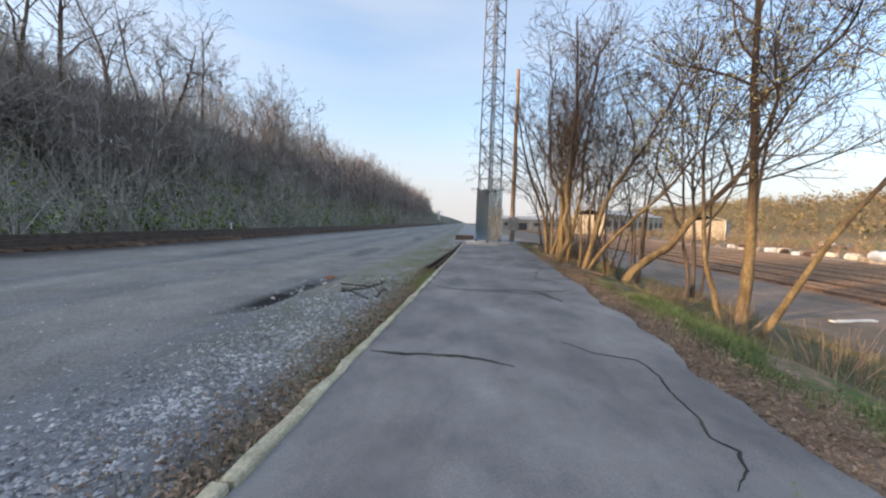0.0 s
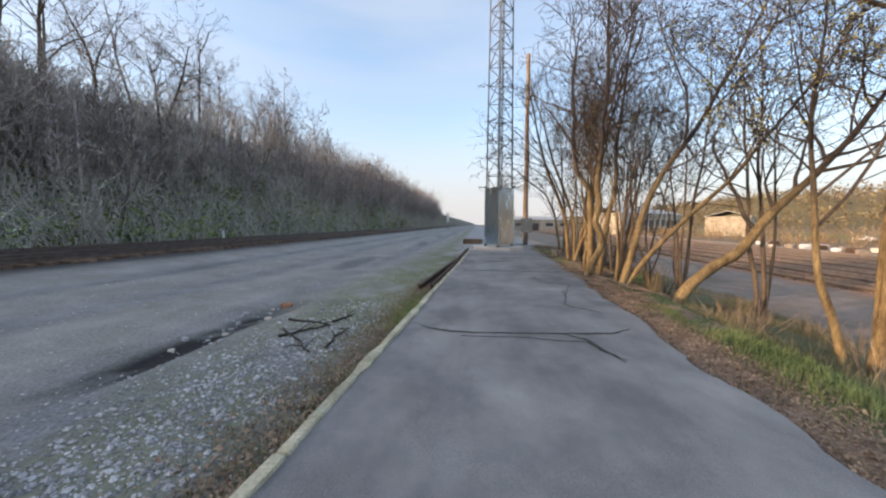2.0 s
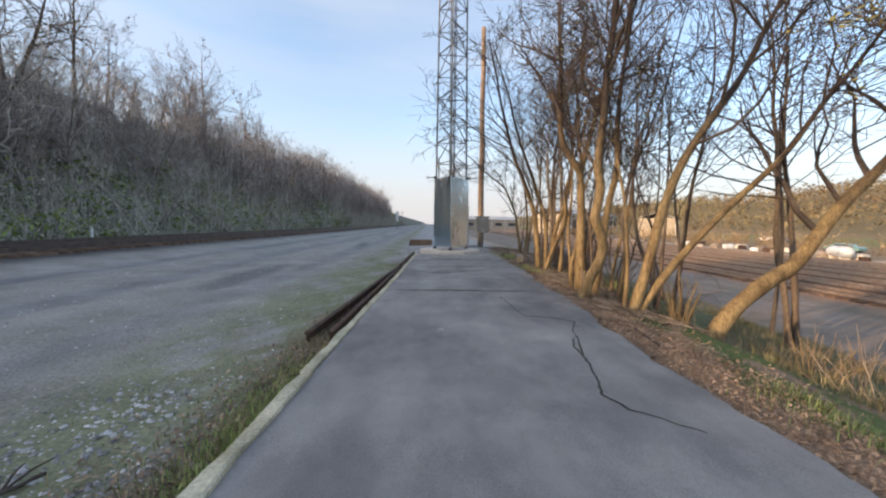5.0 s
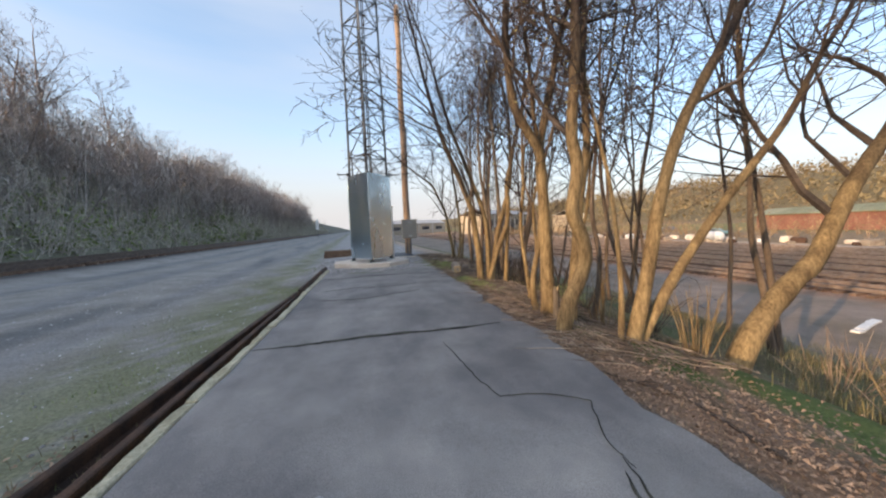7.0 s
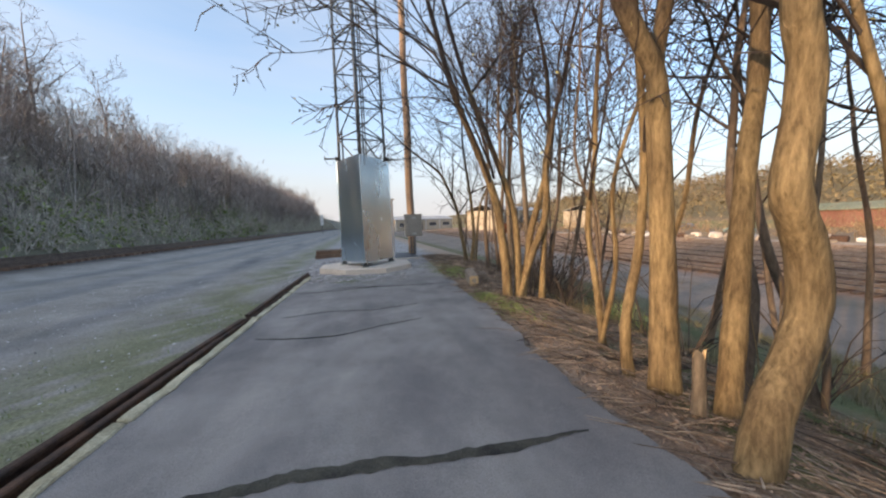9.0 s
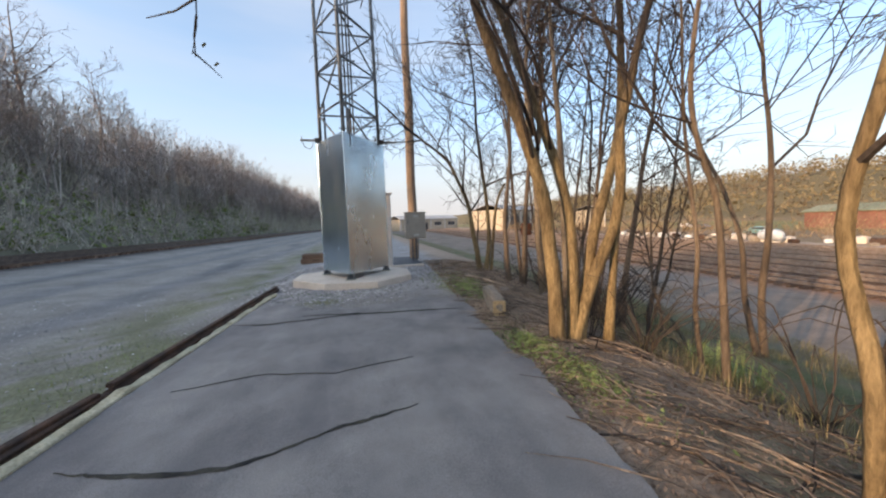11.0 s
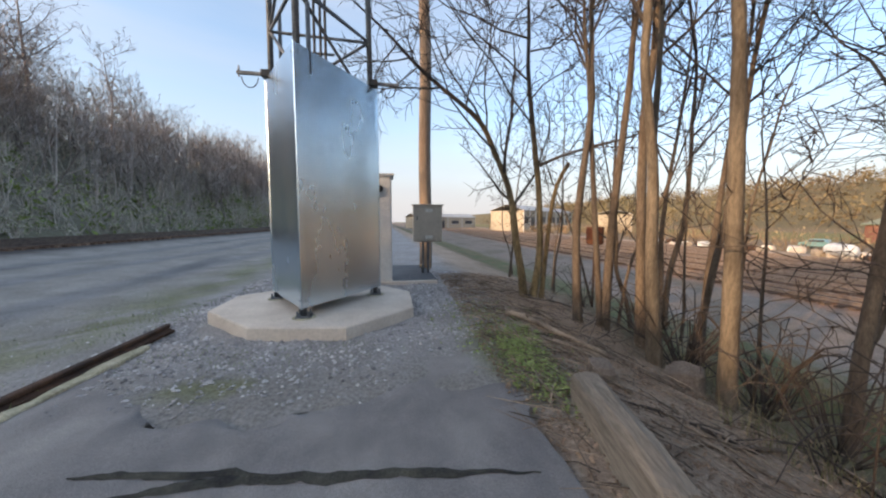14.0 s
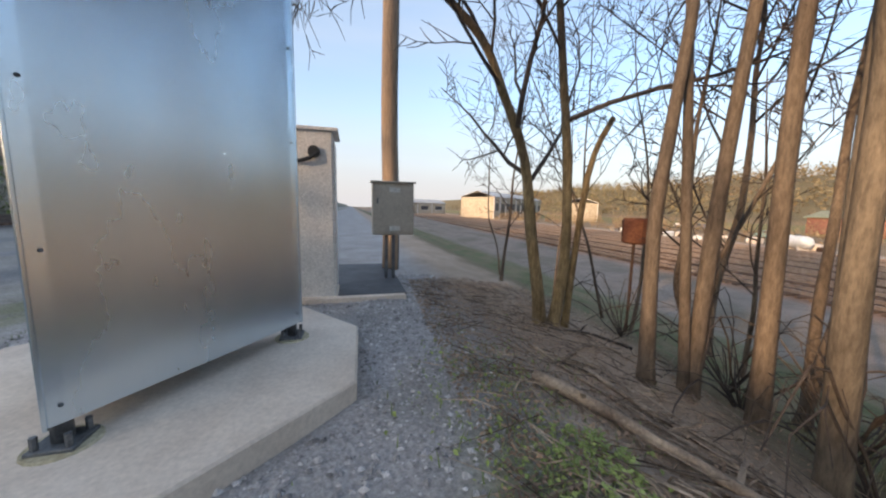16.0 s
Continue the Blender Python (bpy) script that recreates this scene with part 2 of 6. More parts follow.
# ---- mesh helpers ----
class Geo:
    """Vertices and faces gathered for one mesh."""

    def __init__(self):
        self.v, self.f = [], []

    def box(self, m, sx, sy, sz, bevel=0.0):
        """A box of that size, centred on m; bevel cuts its edges."""
        if bevel <= 0:
            o = len(self.v)
            for x in (-.5, .5):
                for y in (-.5, .5):
                    for z in (-.5, .5):
                        self.v.append(tuple(m @ Vector((x * sx, y * sy, z * sz))))
            for q in ((0, 1, 3, 2), (4, 6, 7, 5), (0, 4, 5, 1), (2, 3, 7, 6), (0, 2, 6, 4), (1, 5, 7, 3)):
                self.f.append(tuple(o + i for i in q))
            return self
        b = bmesh.new()
        bmesh.ops.create_cube(b, size=1)
        bmesh.ops.scale(b, vec=(sx, sy, sz), verts=b.verts)
        bmesh.ops.bevel(b, geom=b.edges[:], offset=bevel, segments=2, affect="EDGES", profile=0.5)
        o = len(self.v)
        b.verts.index_update()
        self.v += [tuple(m @ q.co) for q in b.verts]
        self.f += [tuple(o + q.index for q in g.verts) for g in b.faces]
        b.free()
        return self

    def tube(self, pts, radii, sides=6, cap=True):
        """A round bar along the points, with a radius at each."""
        o = len(self.v)
        n = len(pts)
        side = None
        for i, p in enumerate(pts):
            d = (pts[min(i + 1, n - 1)] - pts[max(i - 1, 0)])
            if d.length < 1e-9:
                d = Vector((0, 0, 1))
            d.normalize()
            if side is None:
                side = d.orthogonal().normalized()
            else:
                side = side - d * side.dot(d)
                side = side.normalized() if side.length > 1e-6 else d.orthogonal().normalized()
            up = d.cross(side)
            r = radii[i]
            for k in range(sides):
                a = 2 * math.pi * k / sides
                self.v.append(tuple(p + side * (r * math.cos(a)) + up * (r * math.sin(a))))
        for i in range(n - 1):
            for k in range(sides):
                a, b = o + i * sides + k, o + i * sides + (k + 1) % sides
                self.f.append((a, b, b + sides, a + sides))
        if cap:
            self.f.append(tuple(o + k for k in reversed(range(sides))))
            self.f.append(tuple(o + (n - 1) * sides + k for k in range(sides)))
        return self

    def prism(self, outline, z0, z1, inset=0.0):
        """An upright prism over a convex outline, its top edge cut back by inset."""
        o, n = len(self.v), len(outline)
        c = Vector((sum(p[0] for p in outline) / n, sum(p[1] for p in outline) / n))
        rows = [(z0, 0.0), (z1 - inset, 0.0), (z1, inset)] if inset else [(z0, 0.0), (z1, 0.0)]
        for z, i in rows:
            for p in outline:
                d = (c - Vector(p[:2]))
                d = Vector(p[:2]) + d.normalized() * i
                self.v.append((d.x, d.y, z))
        for k in range(len(rows) - 1):
            for i in range(n):
                j = (i + 1) % n
                self.f.append((o + k * n + i, o + k * n + j, o + (k + 1) * n + j, o + (k + 1) * n + i))
        self.f.append(tuple(o + i for i in reversed(range(n))))
        self.f.append(tuple(o + (len(rows) - 1) * n + i for i in range(n)))
        return self

    def mesh(self, name, mat, smooth=False):
        me = bpy.data.meshes.new(name)
        me.from_pydata(self.v, [], self.f)
        me.materials.append(mat)
        if smooth:
            me.polygons.foreach_set("use_smooth", [True] * len(me.polygons))
        me.update()
        return me


def thing(name, loc, label, category, group="", kind=""):
    ob = new(name)
    ob.location = loc
    ob.empty_display_size = 0.2
    return tagged(ob, label, category, group, kind)


def part(name, geo, mat, parent, label="", smooth=False):
    """One mesh under a thing or a part. The geometry is in the parent's own axes."""
    ob = new(name, geo.mesh(name, mat, smooth) if isinstance(geo, Geo) else geo)
    ob.parent = parent
    return tagged(ob, label)


def solo(name, geo, mat, label, category, group="", kind="", smooth=False, loc=(0, 0, 0)):
    ob = new(name, geo.mesh(name, mat, smooth))
    ob.location = loc
    return tagged(ob, label, category, group, kind)


def sstep(a, b, x):
    t = np.clip((np.asarray(x, dtype=float) - a) / (b - a), 0, 1)
    return t * t * (3 - 2 * t)


# ---- plan of the ground ----
def left_edge(y):
    return -1.33 + 0.066 * y - 0.0006 * y * y


def right_edge(y):
    return 2.15 + 0.075 * y


YARD = -2.5


def wave(x, y, f, s=0.0):
    return np.sin(x * f * 1.3 + s) * np.cos(y * f * 0.9 - s * 1.7) + 0.5 * np.sin(x * f * 2.9 - y * f * 2.3 + s * 2.1)


def ground_z(x, y):
    x, y = np.asarray(x, dtype=float), np.asarray(y, dtype=float)
    yc = np.clip(y, -40, 24)
    xl, xr = left_edge(yc), right_edge(yc)
    # gravel lot, a hand below the path, rutted along its length
    lot = -0.17 + 0.02 * wave(x, y, 1.1) + 0.035 * np.sin(x * 1.9 + 0.4 * np.sin(y * 0.3)) * sstep(-2.2, -4, x)
    lot = lot - 0.09 * sstep(0.45, 0.1, np.abs(x + 3.8 - 0.06 * (y - 7))) * sstep(4.8, 5.8, y) * sstep(9.4, 8.4, y)
    lot = lot + 0.30 * sstep(-11.5, -13.6, x) - 0.1 * sstep(-20.2, -21.5, x)
    # unseen near stretch of the crest sized to shade the path and bank
    hill = (11.35 + 1.05 * sstep(-4, 5, y)) * sstep(-21.0, -39.0, x + 0.8 * np.sin(y * 0.11) + 0.5 * np.sin(y * 0.043 + 1)) + 3.0 * sstep(-36, -120, x)
    lot = lot + hill + 0.25 * wave(x, y, 0.35, 2.0) * sstep(-21, -26, x)
    # embankment down to the yard
    d = x - xr - 0.9 * sstep(20.0, 24.0, y) * sstep(0, 1.0, x - xr)
    bank = -0.05 * sstep(0, 0.5, d) - 0.16 * sstep(0.3, 1.5, d) - 1.0 * sstep(1.1, 4.6, d) - (abs(YARD) - 1.21) * sstep(4.0, 11.0, d)
    bank = bank + 0.02 * wave(x, y, 2.1, 1.0) * sstep(0.1, 0.6, d) + 0.05 * wave(x, y, 0.8, 3.0) * sstep(2, 5, d) * sstep(14, 9, d)
    bank = bank + 31.0 * sstep(170, 330, x) + 14 * sstep(300, 700, x) + 3.0 * wave(x, y, 0.013, 1.0) * sstep(190, 330, x)
    mid = np.full_like(x, -0.07)
    inner = -0.002 + 0.017 * wave(x, y, 2.4, 0.5)
    s = sstep(19.4, 20.0, y)
    mid = mid * (1 - s) + inner * s
    # kerb side: a step until the kerb ends, then a gentle blend
    w = sstep(-0.02, 0.02, x - xl + 0.03) * (1 - s) + sstep(-1.4, 0.4, x - xl) * s
    z = lot * (1 - w) + mid * w
    e = sstep(-0.1, 0.02, x - xr)
    return z * (1 - e) + (bank + mid * (1 - sstep(0, 0.4, d))) * e


def gz(x, y):
    return float(ground_z(np.array([x]), np.array([y]))[0])


def spread(lo, hi, step):
    return list(np.arange(lo, hi, step))


def build_ground():
    xs = [-2500, -900, -400, -220, -130, -90, -70] + spread(-60, -24, 2.0) + spread(-24, -7, 0.6) + spread(-7, 9, 0.11) + spread(9, 24, 0.6) + spread(24, 62, 1.5) + [62, 66, 72, 80, 95, 110, 150] + spread(180, 340, 16) + [360, 420, 520, 700, 1000, 2500]
    ys = [-1500, -400, -150, -80, -50, -30, -18, -10, -6] + spread(-3, 28, 0.12) + spread(28, 60, 1.0) + spread(60, 160, 5) + spread(160, 420, 20) + [450, 600, 900, 1500, 3000]
    X, Y = np.meshgrid(np.array(xs), np.array(ys))
    Z = ground_z(X, Y)
    nx, ny = len(xs), len(ys)
    co = np.stack([X, Y, Z], -1).reshape(-1, 3)
    i = np.arange(nx * ny).reshape(ny, nx)
    f = np.stack([i[:-1, :-1], i[:-1, 1:], i[1:, 1:], i[1:, :-1]], -1).reshape(-1, 4)
    me = bpy.data.meshes.new("ground")
    me.from_pydata(co.tolist(), [], f.tolist())
    x, y = co[:, 0], co[:, 1]
    rng = np.random.default_rng(4)
    nz = 0.5 + 0.28 * wave(x, y, 1.7, 0.3) + 0.22 * wave(x, y, 4.3, 1.9) + rng.normal(0, 0.08, len(x))
    yc = np.clip(y, -40, 24)
    dl, dr = left_edge(yc) - x, x - right_edge(yc)

    def lay(col, new_col, w):
        return col * (1 - w[:, None]) + np.array(new_col)[None, :] * w[:, None]

    col = np.tile(np.array([0.30, 0.282, 0.255]), (len(x), 1))
    # lot: pale gravel, green-grey where grass comes through, dark wet ruts
    col = lay(col, (0.19, 0.195, 0.205), sstep(0.45, 0.9, 0.5 + 0.45 * np.sin(x * 1.9 + 0.4 * np.sin(y * 0.3) + 2.6)) * sstep(2.5, 4, dl) * 0.6)
    col = lay(col, (0.20, 0.21, 0.125), sstep(0.35, 0.75, nz + 0.15) * sstep(2.9, 1.2, dl) * sstep(0.0, 0.1, dl) * sstep(5.5, 8.5, y) * 0.75)
    col = lay(col, (0.20, 0.17, 0.115), sstep(0.9, 0.2, dl) * sstep(0.0, 0.1, dl) * 0.8)
    col = lay(col, (0.22, 0.225, 0.24), sstep(-0.5, 0.5, 2.4 - np.abs(dl - 1.7) * 2) * sstep(8, 5, y) * 0.8)
    col = lay(col, (0.215, 0.215, 0.13), sstep(3.6, 1.6, dl + 0.5 * nz) * sstep(0.3, 0.7, dl) * sstep(2.0, 4.5, y) * sstep(0.15, 0.6, nz) * 0.7)
    col = lay(col, (0.15, 0.152, 0.155), sstep(0.72, 1.0, np.sin(x * 1.15 + 0.35 * np.sin(y * 0.17) + 0.8) * (0.7 + 0.3 * np.sin(y * 0.4 + x))) * sstep(3.2, 4.2, dl) * sstep(-12, -11, x) * 0.8)
    # dark puddle-like strip in the lot
    col = lay(col, (0.035, 0.033, 0.032), sstep(1.0, 0.4, np.abs(x + 3.8 - 0.06 * (y - 7)) / 0.42) * sstep(4.8, 5.6, y) * sstep(9.6, 8.6, y) * (0.5 + 0.5 * sstep(0.3, 0.6, nz)))
    # track bed, then the forest floor
    col = lay(col, (0.075, 0.066, 0.062), sstep(-12.2, -13.4, x) * sstep(-22, -20.5, x))
    col = lay(col, (0.17, 0.165, 0.12), sstep(-20.5, -21.8, x))
    col = lay(col, (0.18, 0.17, 0.135), sstep(-22.0, -25.0, x))
    # right verge: dead leaves, grass, slope, service road, yard, far hill
    side = sstep(-0.02, 0.05, dr)
    col = lay(col, (0.30, 0.21, 0.15), side)
    col = lay(col, (0.37, 0.285, 0.215), side * sstep(12.0, 15.0, y))
    col = lay(col, (0.115, 0.15, 0.05), side * sstep(0.6, 1.1, dr + 0.3 * nz) * sstep(0.25, 0.6, nz) * sstep(17, 12, y))
    col = lay(col, (0.17, 0.14, 0.085), side * sstep(2.2, 3.4, dr + 0.5 * nz))
    col = lay(col, (0.10, 0.125, 0.055), side * sstep(3.0, 4.4, dr) * sstep(0.3, 0.8, nz) * 0.8)
    col = lay(col, (0.24, 0.195, 0.16), sstep(8.8, 12.6, dr + 2.2 * nz))
    col = lay(col, (0.16, 0.135, 0.10), sstep(0.45, 0.9, 0.5 + 0.4 * wave(x, y, 0.45, 1.1)) * sstep(9, 12, dr) * 0.7)
    col = lay(col, (0.30, 0.175, 0.11), sstep(20.2, 22.5, x - 0.06 * y + nz))
    col = lay(col, (0.42, 0.33, 0.25), sstep(47.0, 48.5, x - 0.06 * y + nz))
    col = lay(col, (0.24, 0.18, 0.115), sstep(52, 54, x - 0.06 * y + nz))
    col = lay(col, (0.20, 0.19, 0.08), sstep(85, 100, x) * sstep(170, 150, x))
    col = lay(col, (0.17, 0.14, 0.08), sstep(170, 200, x))
    # gravel round the tower and ahead of it
    far = sstep(19.3, 20.0, y + 0.25 * nz) * sstep(-1.8, -0.4, -dl) * sstep(1.2, 0.2, dr)
    col = lay(col, (0.335, 0.32, 0.31), far)
    col = lay(col, (0.25, 0.235, 0.215), far * sstep(21.2, 20.3, y + 0.4 * nz) * 0.8)
    col = lay(col, (0.19, 0.19, 0.12), sstep(0.6, 0.2, np.hypot((x - 1.1) / 1.6, (y - 20.2) / 0.5)) * sstep(0.3, 0.7, nz))
    col = lay(col, (0.17, 0.18, 0.08), sstep(1.0, 0.3, np.hypot((x - 3.9) / 0.6, (y - 20.6) / 1.5)) * sstep(0.2, 0.6, nz) * 0.7)
    ca = me.color_attributes.new("zone", "FLOAT_COLOR", "POINT")
    ca.data.foreach_set("color", np.concatenate([np.clip(col, 0.01, 1), np.ones((len(x), 1))], 1).astype(np.float32).ravel())
    me.materials.append(M_GROUND)
    me.polygons.foreach_set("use_smooth", [True] * len(me.polygons))
    me.update()
    return tagged(new("ground", me), "gravel lot, grassy bank and dirt rail yard ground", "ground", kind="structure")


build_ground()


# ---- asphalt path ----
def build_path():
    ys = np.concatenate([np.arange(-30, -1, 1.0), np.arange(-1, 20.9, 0.1)])
    n = 28
    rng = np.random.default_rng(7)
    top, fac = [], []
    rough = np.cumsum(rng.normal(0, 0.02, len(ys)))
    rough = rough - np.convolve(rough, np.ones(25) / 25, "same")
    for j, y in enumerate(ys):
        xl = left_edge(y) + 0.05
        xr = right_edge(y) + float(rough[j]) + 0.05 * math.sin(y * 1.7) + 0.03 * math.sin(y * 5.1)
        for i in range(n + 1):
            u = i / n
            end = 19.75 + 0.15 * math.sin(u * 9.2 + 0.4) + 0.9 * max(0.0, u - 0.72) * 4 + 0.8 * max(0.0, 0.25 - u) * 5
            yy = min(y, end + 0.08 * math.sin(u * 37))
            x = xl + (xr - xl) * u
            z = 0.006 * math.sin(x * 1.3 + y * 0.7) + 0.004 * math.sin(y * 2.3 - x)
            z -= 0.012 * max(0, (u - 0.94) / 0.06) ** 2
            if yy < y:
                z = -0.025
            top.append((x, yy, z))
    for j in range(len(ys) - 1):
        for i in range(n):
            a = j * (n + 1) + i
            fac.append((a, a + 1, a + n + 2, a + n + 1))
    for s, off in ((1, 0), (-1, n)):
        rim = [top[j * (n + 1) + off] for j in range(len(ys))]
        o = len(top)
        top += rim + [(x, y, -0.16) for x, y, z in rim]
        k = len(rim)
        for j in range(k - 1):
            q = (o + j, o + j + 1, o + k + j + 1, o + k + j)
            fac.append(q if s > 0 else q[::-1])
    g = Geo()
    g.v, g.f = top, fac
    me = g.mesh("path", M_ASPHALT, True)
    return tagged(new("path", me), "worn grey asphalt path with dirt-filled cracks", "path", kind="structure")


PATH = build_path()


def crack(pts, width, seed):
    """A jagged dirt-filled crack lying along the asphalt."""
    rng = random.Random(seed)
    fine = []
    for (x0, y0), (x1, y1) in zip(pts, pts[1:]):
        k = max(2, int(math.hypot(x1 - x0, y1 - y0) / 0.05))
        for i in range(k):
            t = i / k
            fine.append((x0 + (x1 - x0) * t, y0 + (y1 - y0) * t))
    fine.append(pts[-1])
    g = Geo()
    n = len(fine)
    wob, wide = 0.0, [0.6, 0.6]
    for i, (x, y) in enumerate(fine):
        a, b = fine[max(i - 1, 0)], fine[min(i + 1, n - 1)]
        d = Vector((b[0] - a[0], b[1] - a[1])).normalized()
        nrm = Vector((-d.y, d.x))
        wob = wob * 0.7 + rng.uniform(-0.012, 0.012)
        taper = min(1, 6 * i / n, 6 * (n - 1 - i) / n) * 0.85 + 0.15
        wide = [0.75 * w + 0.25 * rng.uniform(0.05, 1.15) for w in wide]
        w1, w2 = (width * taper * w * rng.uniform(0.85, 1.1) for w in wide)
        z = 0.006 * math.sin(x * 1.3 + y * 0.7) + 0.004 * math.sin(y * 2.3 - x)
        c = Vector((x, y)) + nrm * wob
        for s, h in ((w1, 0.004), (0.0, 0.009), (-w2, 0.004)):
            q = c + nrm * s
            g.v.append((q.x, q.y, z + h))
    for i in range(n - 1):
        for k in range(2):
            a = i * 3 + k
            g.f.append((a + 1, a, a + 3, a + 4))
    part("crack", g, M_CRACK, PATH, "dark dirt-filled crack")


CRACKS = [
    ([(-1.0, 3.38), (-0.6, 3.36), (-0.2, 3.37), (0.2, 3.32), (0.53, 3.19)], 0.045),
    ([(1.2, 3.98), (1.5, 3.66), (1.87, 3.55), (1.9, 3.2), (1.82, 2.75), (1.79, 2.56), (1.72, 2.25), (1.8, 2.12), (1.7, 1.95), (1.5, 1.78)], 0.018),
    ([(-0.75, 7.3), (-0.5, 7.1), (-0.15, 6.95), (0.47, 6.95), (1.3, 6.99), (2.04, 7.06), (2.35, 7.25)], 0.05),
    ([(1.35, 7.0), (1.6, 6.8), (1.7, 6.45), (1.85, 6.15)], 0.045),
    ([(2.3, 10.2), (2.08, 9.5), (1.98, 9.05), (1.85, 8.73), (1.95, 8.5), (2.3, 8.2)], 0.018),
    ([(-0.5, 13.1), (0.2, 13.1), (0.9, 13.13), (1.5, 13.08), (2.1, 13.0), (2.8, 12.98)], 0.075),
    ([(1.8, 12.5), (1.82, 12.1), (1.86, 11.4), (1.93, 11.12), (2.25, 11.04), (2.57, 10.8), (2.34, 10.42), (2.3, 10.1)], 0.011),
    ([(-0.1, 15.95), (0.5, 15.75), (1.0, 15.7), (1.6, 15.9), (2.2, 16.05)], 0.035),
    ([(-0.2, 19.05), (0.3, 18.9), (0.9, 18.97), (1.42, 19.05), (2.4, 18.97), (3.4, 18.8)], 0.06),
    ([(0.0, 6.79), (0.5, 6.8), (0.92, 6.77), (1.59, 6.68), (1.82, 6.1)], 0.02),
    ([(2.06, 9.46), (2.11, 9.8), (2.21, 10.1)], 0.022),
    ([(0.05, 16.9), (0.7, 17.05), (1.5, 16.85), (2.3, 17.0)], 0.018),
    ([(0.75, 19.22), (1.2, 19.18), (1.64, 19.12), (2.0, 19.02)], 0.05),
]
for i, (pts, w) in enumerate(CRACKS):
    crack(pts, w, i)


# ---- kerb and the old rail beside it ----
def build_kerb():
    rng = random.Random(3)
    kerb = thing("kerb", (0, 0, 0), "weathered pale concrete kerb along the asphalt path", "kerb", kind="structure")
    y = -6.0
    while y < 21.2:
        ln = rng.uniform(2.2, 2.9)
        y1 = min(y + ln, 21.35)
        x0, x1 = left_edge(y), left_edge(y1)
        mid = Vector(((x0 + x1) / 2 + rng.uniform(-0.015, 0.015), (y + y1) / 2, -0.06 + rng.uniform(-0.012, 0.006)))
        m = Matrix.Translation(mid) @ pose(0, 0, 0, 0, rng.uniform(-3, 3), -math.degrees(math.atan2(x1 - x0, y1 - y)) + rng.uniform(-0.35, 0.35))
        b = bmesh.new()
        bmesh.ops.create_cube(b, size=1)
        bmesh.ops.scale(b, vec=(0.105, y1 - y - 0.012, 0.2), verts=b.verts)
        bmesh.ops.subdivide_edges(b, edges=[e for e in b.edges if abs((e.verts[0].co - e.verts[1].co).y) > 1], cuts=14)
        for q in b.verts:
            if q.co.z > 0:
                q.co.x += rng.uniform(-0.013, 0.013)
                q.co.z += rng.uniform(-0.02, 0.004)
        bmesh.ops.bevel(b, geom=[e for e in b.edges if e.calc_face_angle(0) > 1.0], offset=0.012, segments=1, affect="EDGES")
        g = Geo()
        b.verts.index_update()
        g.v = [tuple(m @ q.co) for q in b.verts]
        g.f = [tuple(q.index for q in f.verts) for f in b.faces]
        b.free()
        part("kerb_stone", g, M_CURB, kerb)
        y = y1


build_kerb()


def rail_profile(g, p0, p1, h=0.15, foot=0.13, head=0.07):
    """A flat-bottomed rail between two points, its foot at their height."""
    d = (p1 - p0).normalized()
    s = Vector((d.y, -d.x, 0)).normalized()
    up = Vector((0, 0, 1))
    prof = [(-foot / 2, 0), (foot / 2, 0), (foot / 2, 0.02), (0.012, 0.045), (0.012, h - 0.045), (head / 2, h - 0.035), (head / 2, h - 0.008), (head / 2 - 0.012, h), (-head / 2 + 0.012, h), (-head / 2, h - 0.008), (-head / 2, h - 0.035), (-0.012, h - 0.045), (-0.012, 0.045), (-foot / 2, 0.02)]
    o, n = len(g.v), len(prof)
    for p in (p0, p1):
        g.v += [tuple(p + s * a + up * b) for a, b in prof]
    g.f += [(o + i, o + (i + 1) % n, o + n + (i + 1) % n, o + n + i) for i in range(n)]
    g.f += [tuple(o + i for i in reversed(range(n))), tuple(o + n + i for i in range(n))]
    return g


def edge_rails():
    g = rail_profile(Geo(), Vector((left_edge(10.4) - 0.50, 10.4, -0.17)), Vector((left_edge(17.0) - 0.2, 17.0, -0.13)), 0.17, 0.14, 0.075)
    solo("steel_rail", g, M_RUST, "old rusty steel rail lying loose beside the kerb", "rail", "loose rails")
    g = rail_profile(Geo(), Vector((left_edge(10.4) - 0.2, 10.4, -0.17)), Vector((left_edge(22.0) - 0.12, 22.0, -0.16)), 0.17, 0.14, 0.075)
    solo("steel_rail", g, M_RUST, "long rusty steel rail laid against the kerb", "rail", "loose rails")
    g = rail_profile(Geo(), Vector((left_edge(17.1) - 0.16, 17.1, -0.02)), Vector((left_edge(21.95) - 0.13, 21.95, 0.0)), 0.1, 0.12, 0.07)
    solo("steel_rail", g, M_RUST, "dark steel rail on top of the rail along the kerb", "rail", "loose rails")


edge_rails()


# ---- radio tower ----
TRI = [Vector((1.44, 21.66, 0)), Vector((2.44, 23.06, 0)), Vector((0.68, 23.0, 0))]
PAD_Z, PANEL_0, PANEL_1 = 0.16, 0.30, 3.68


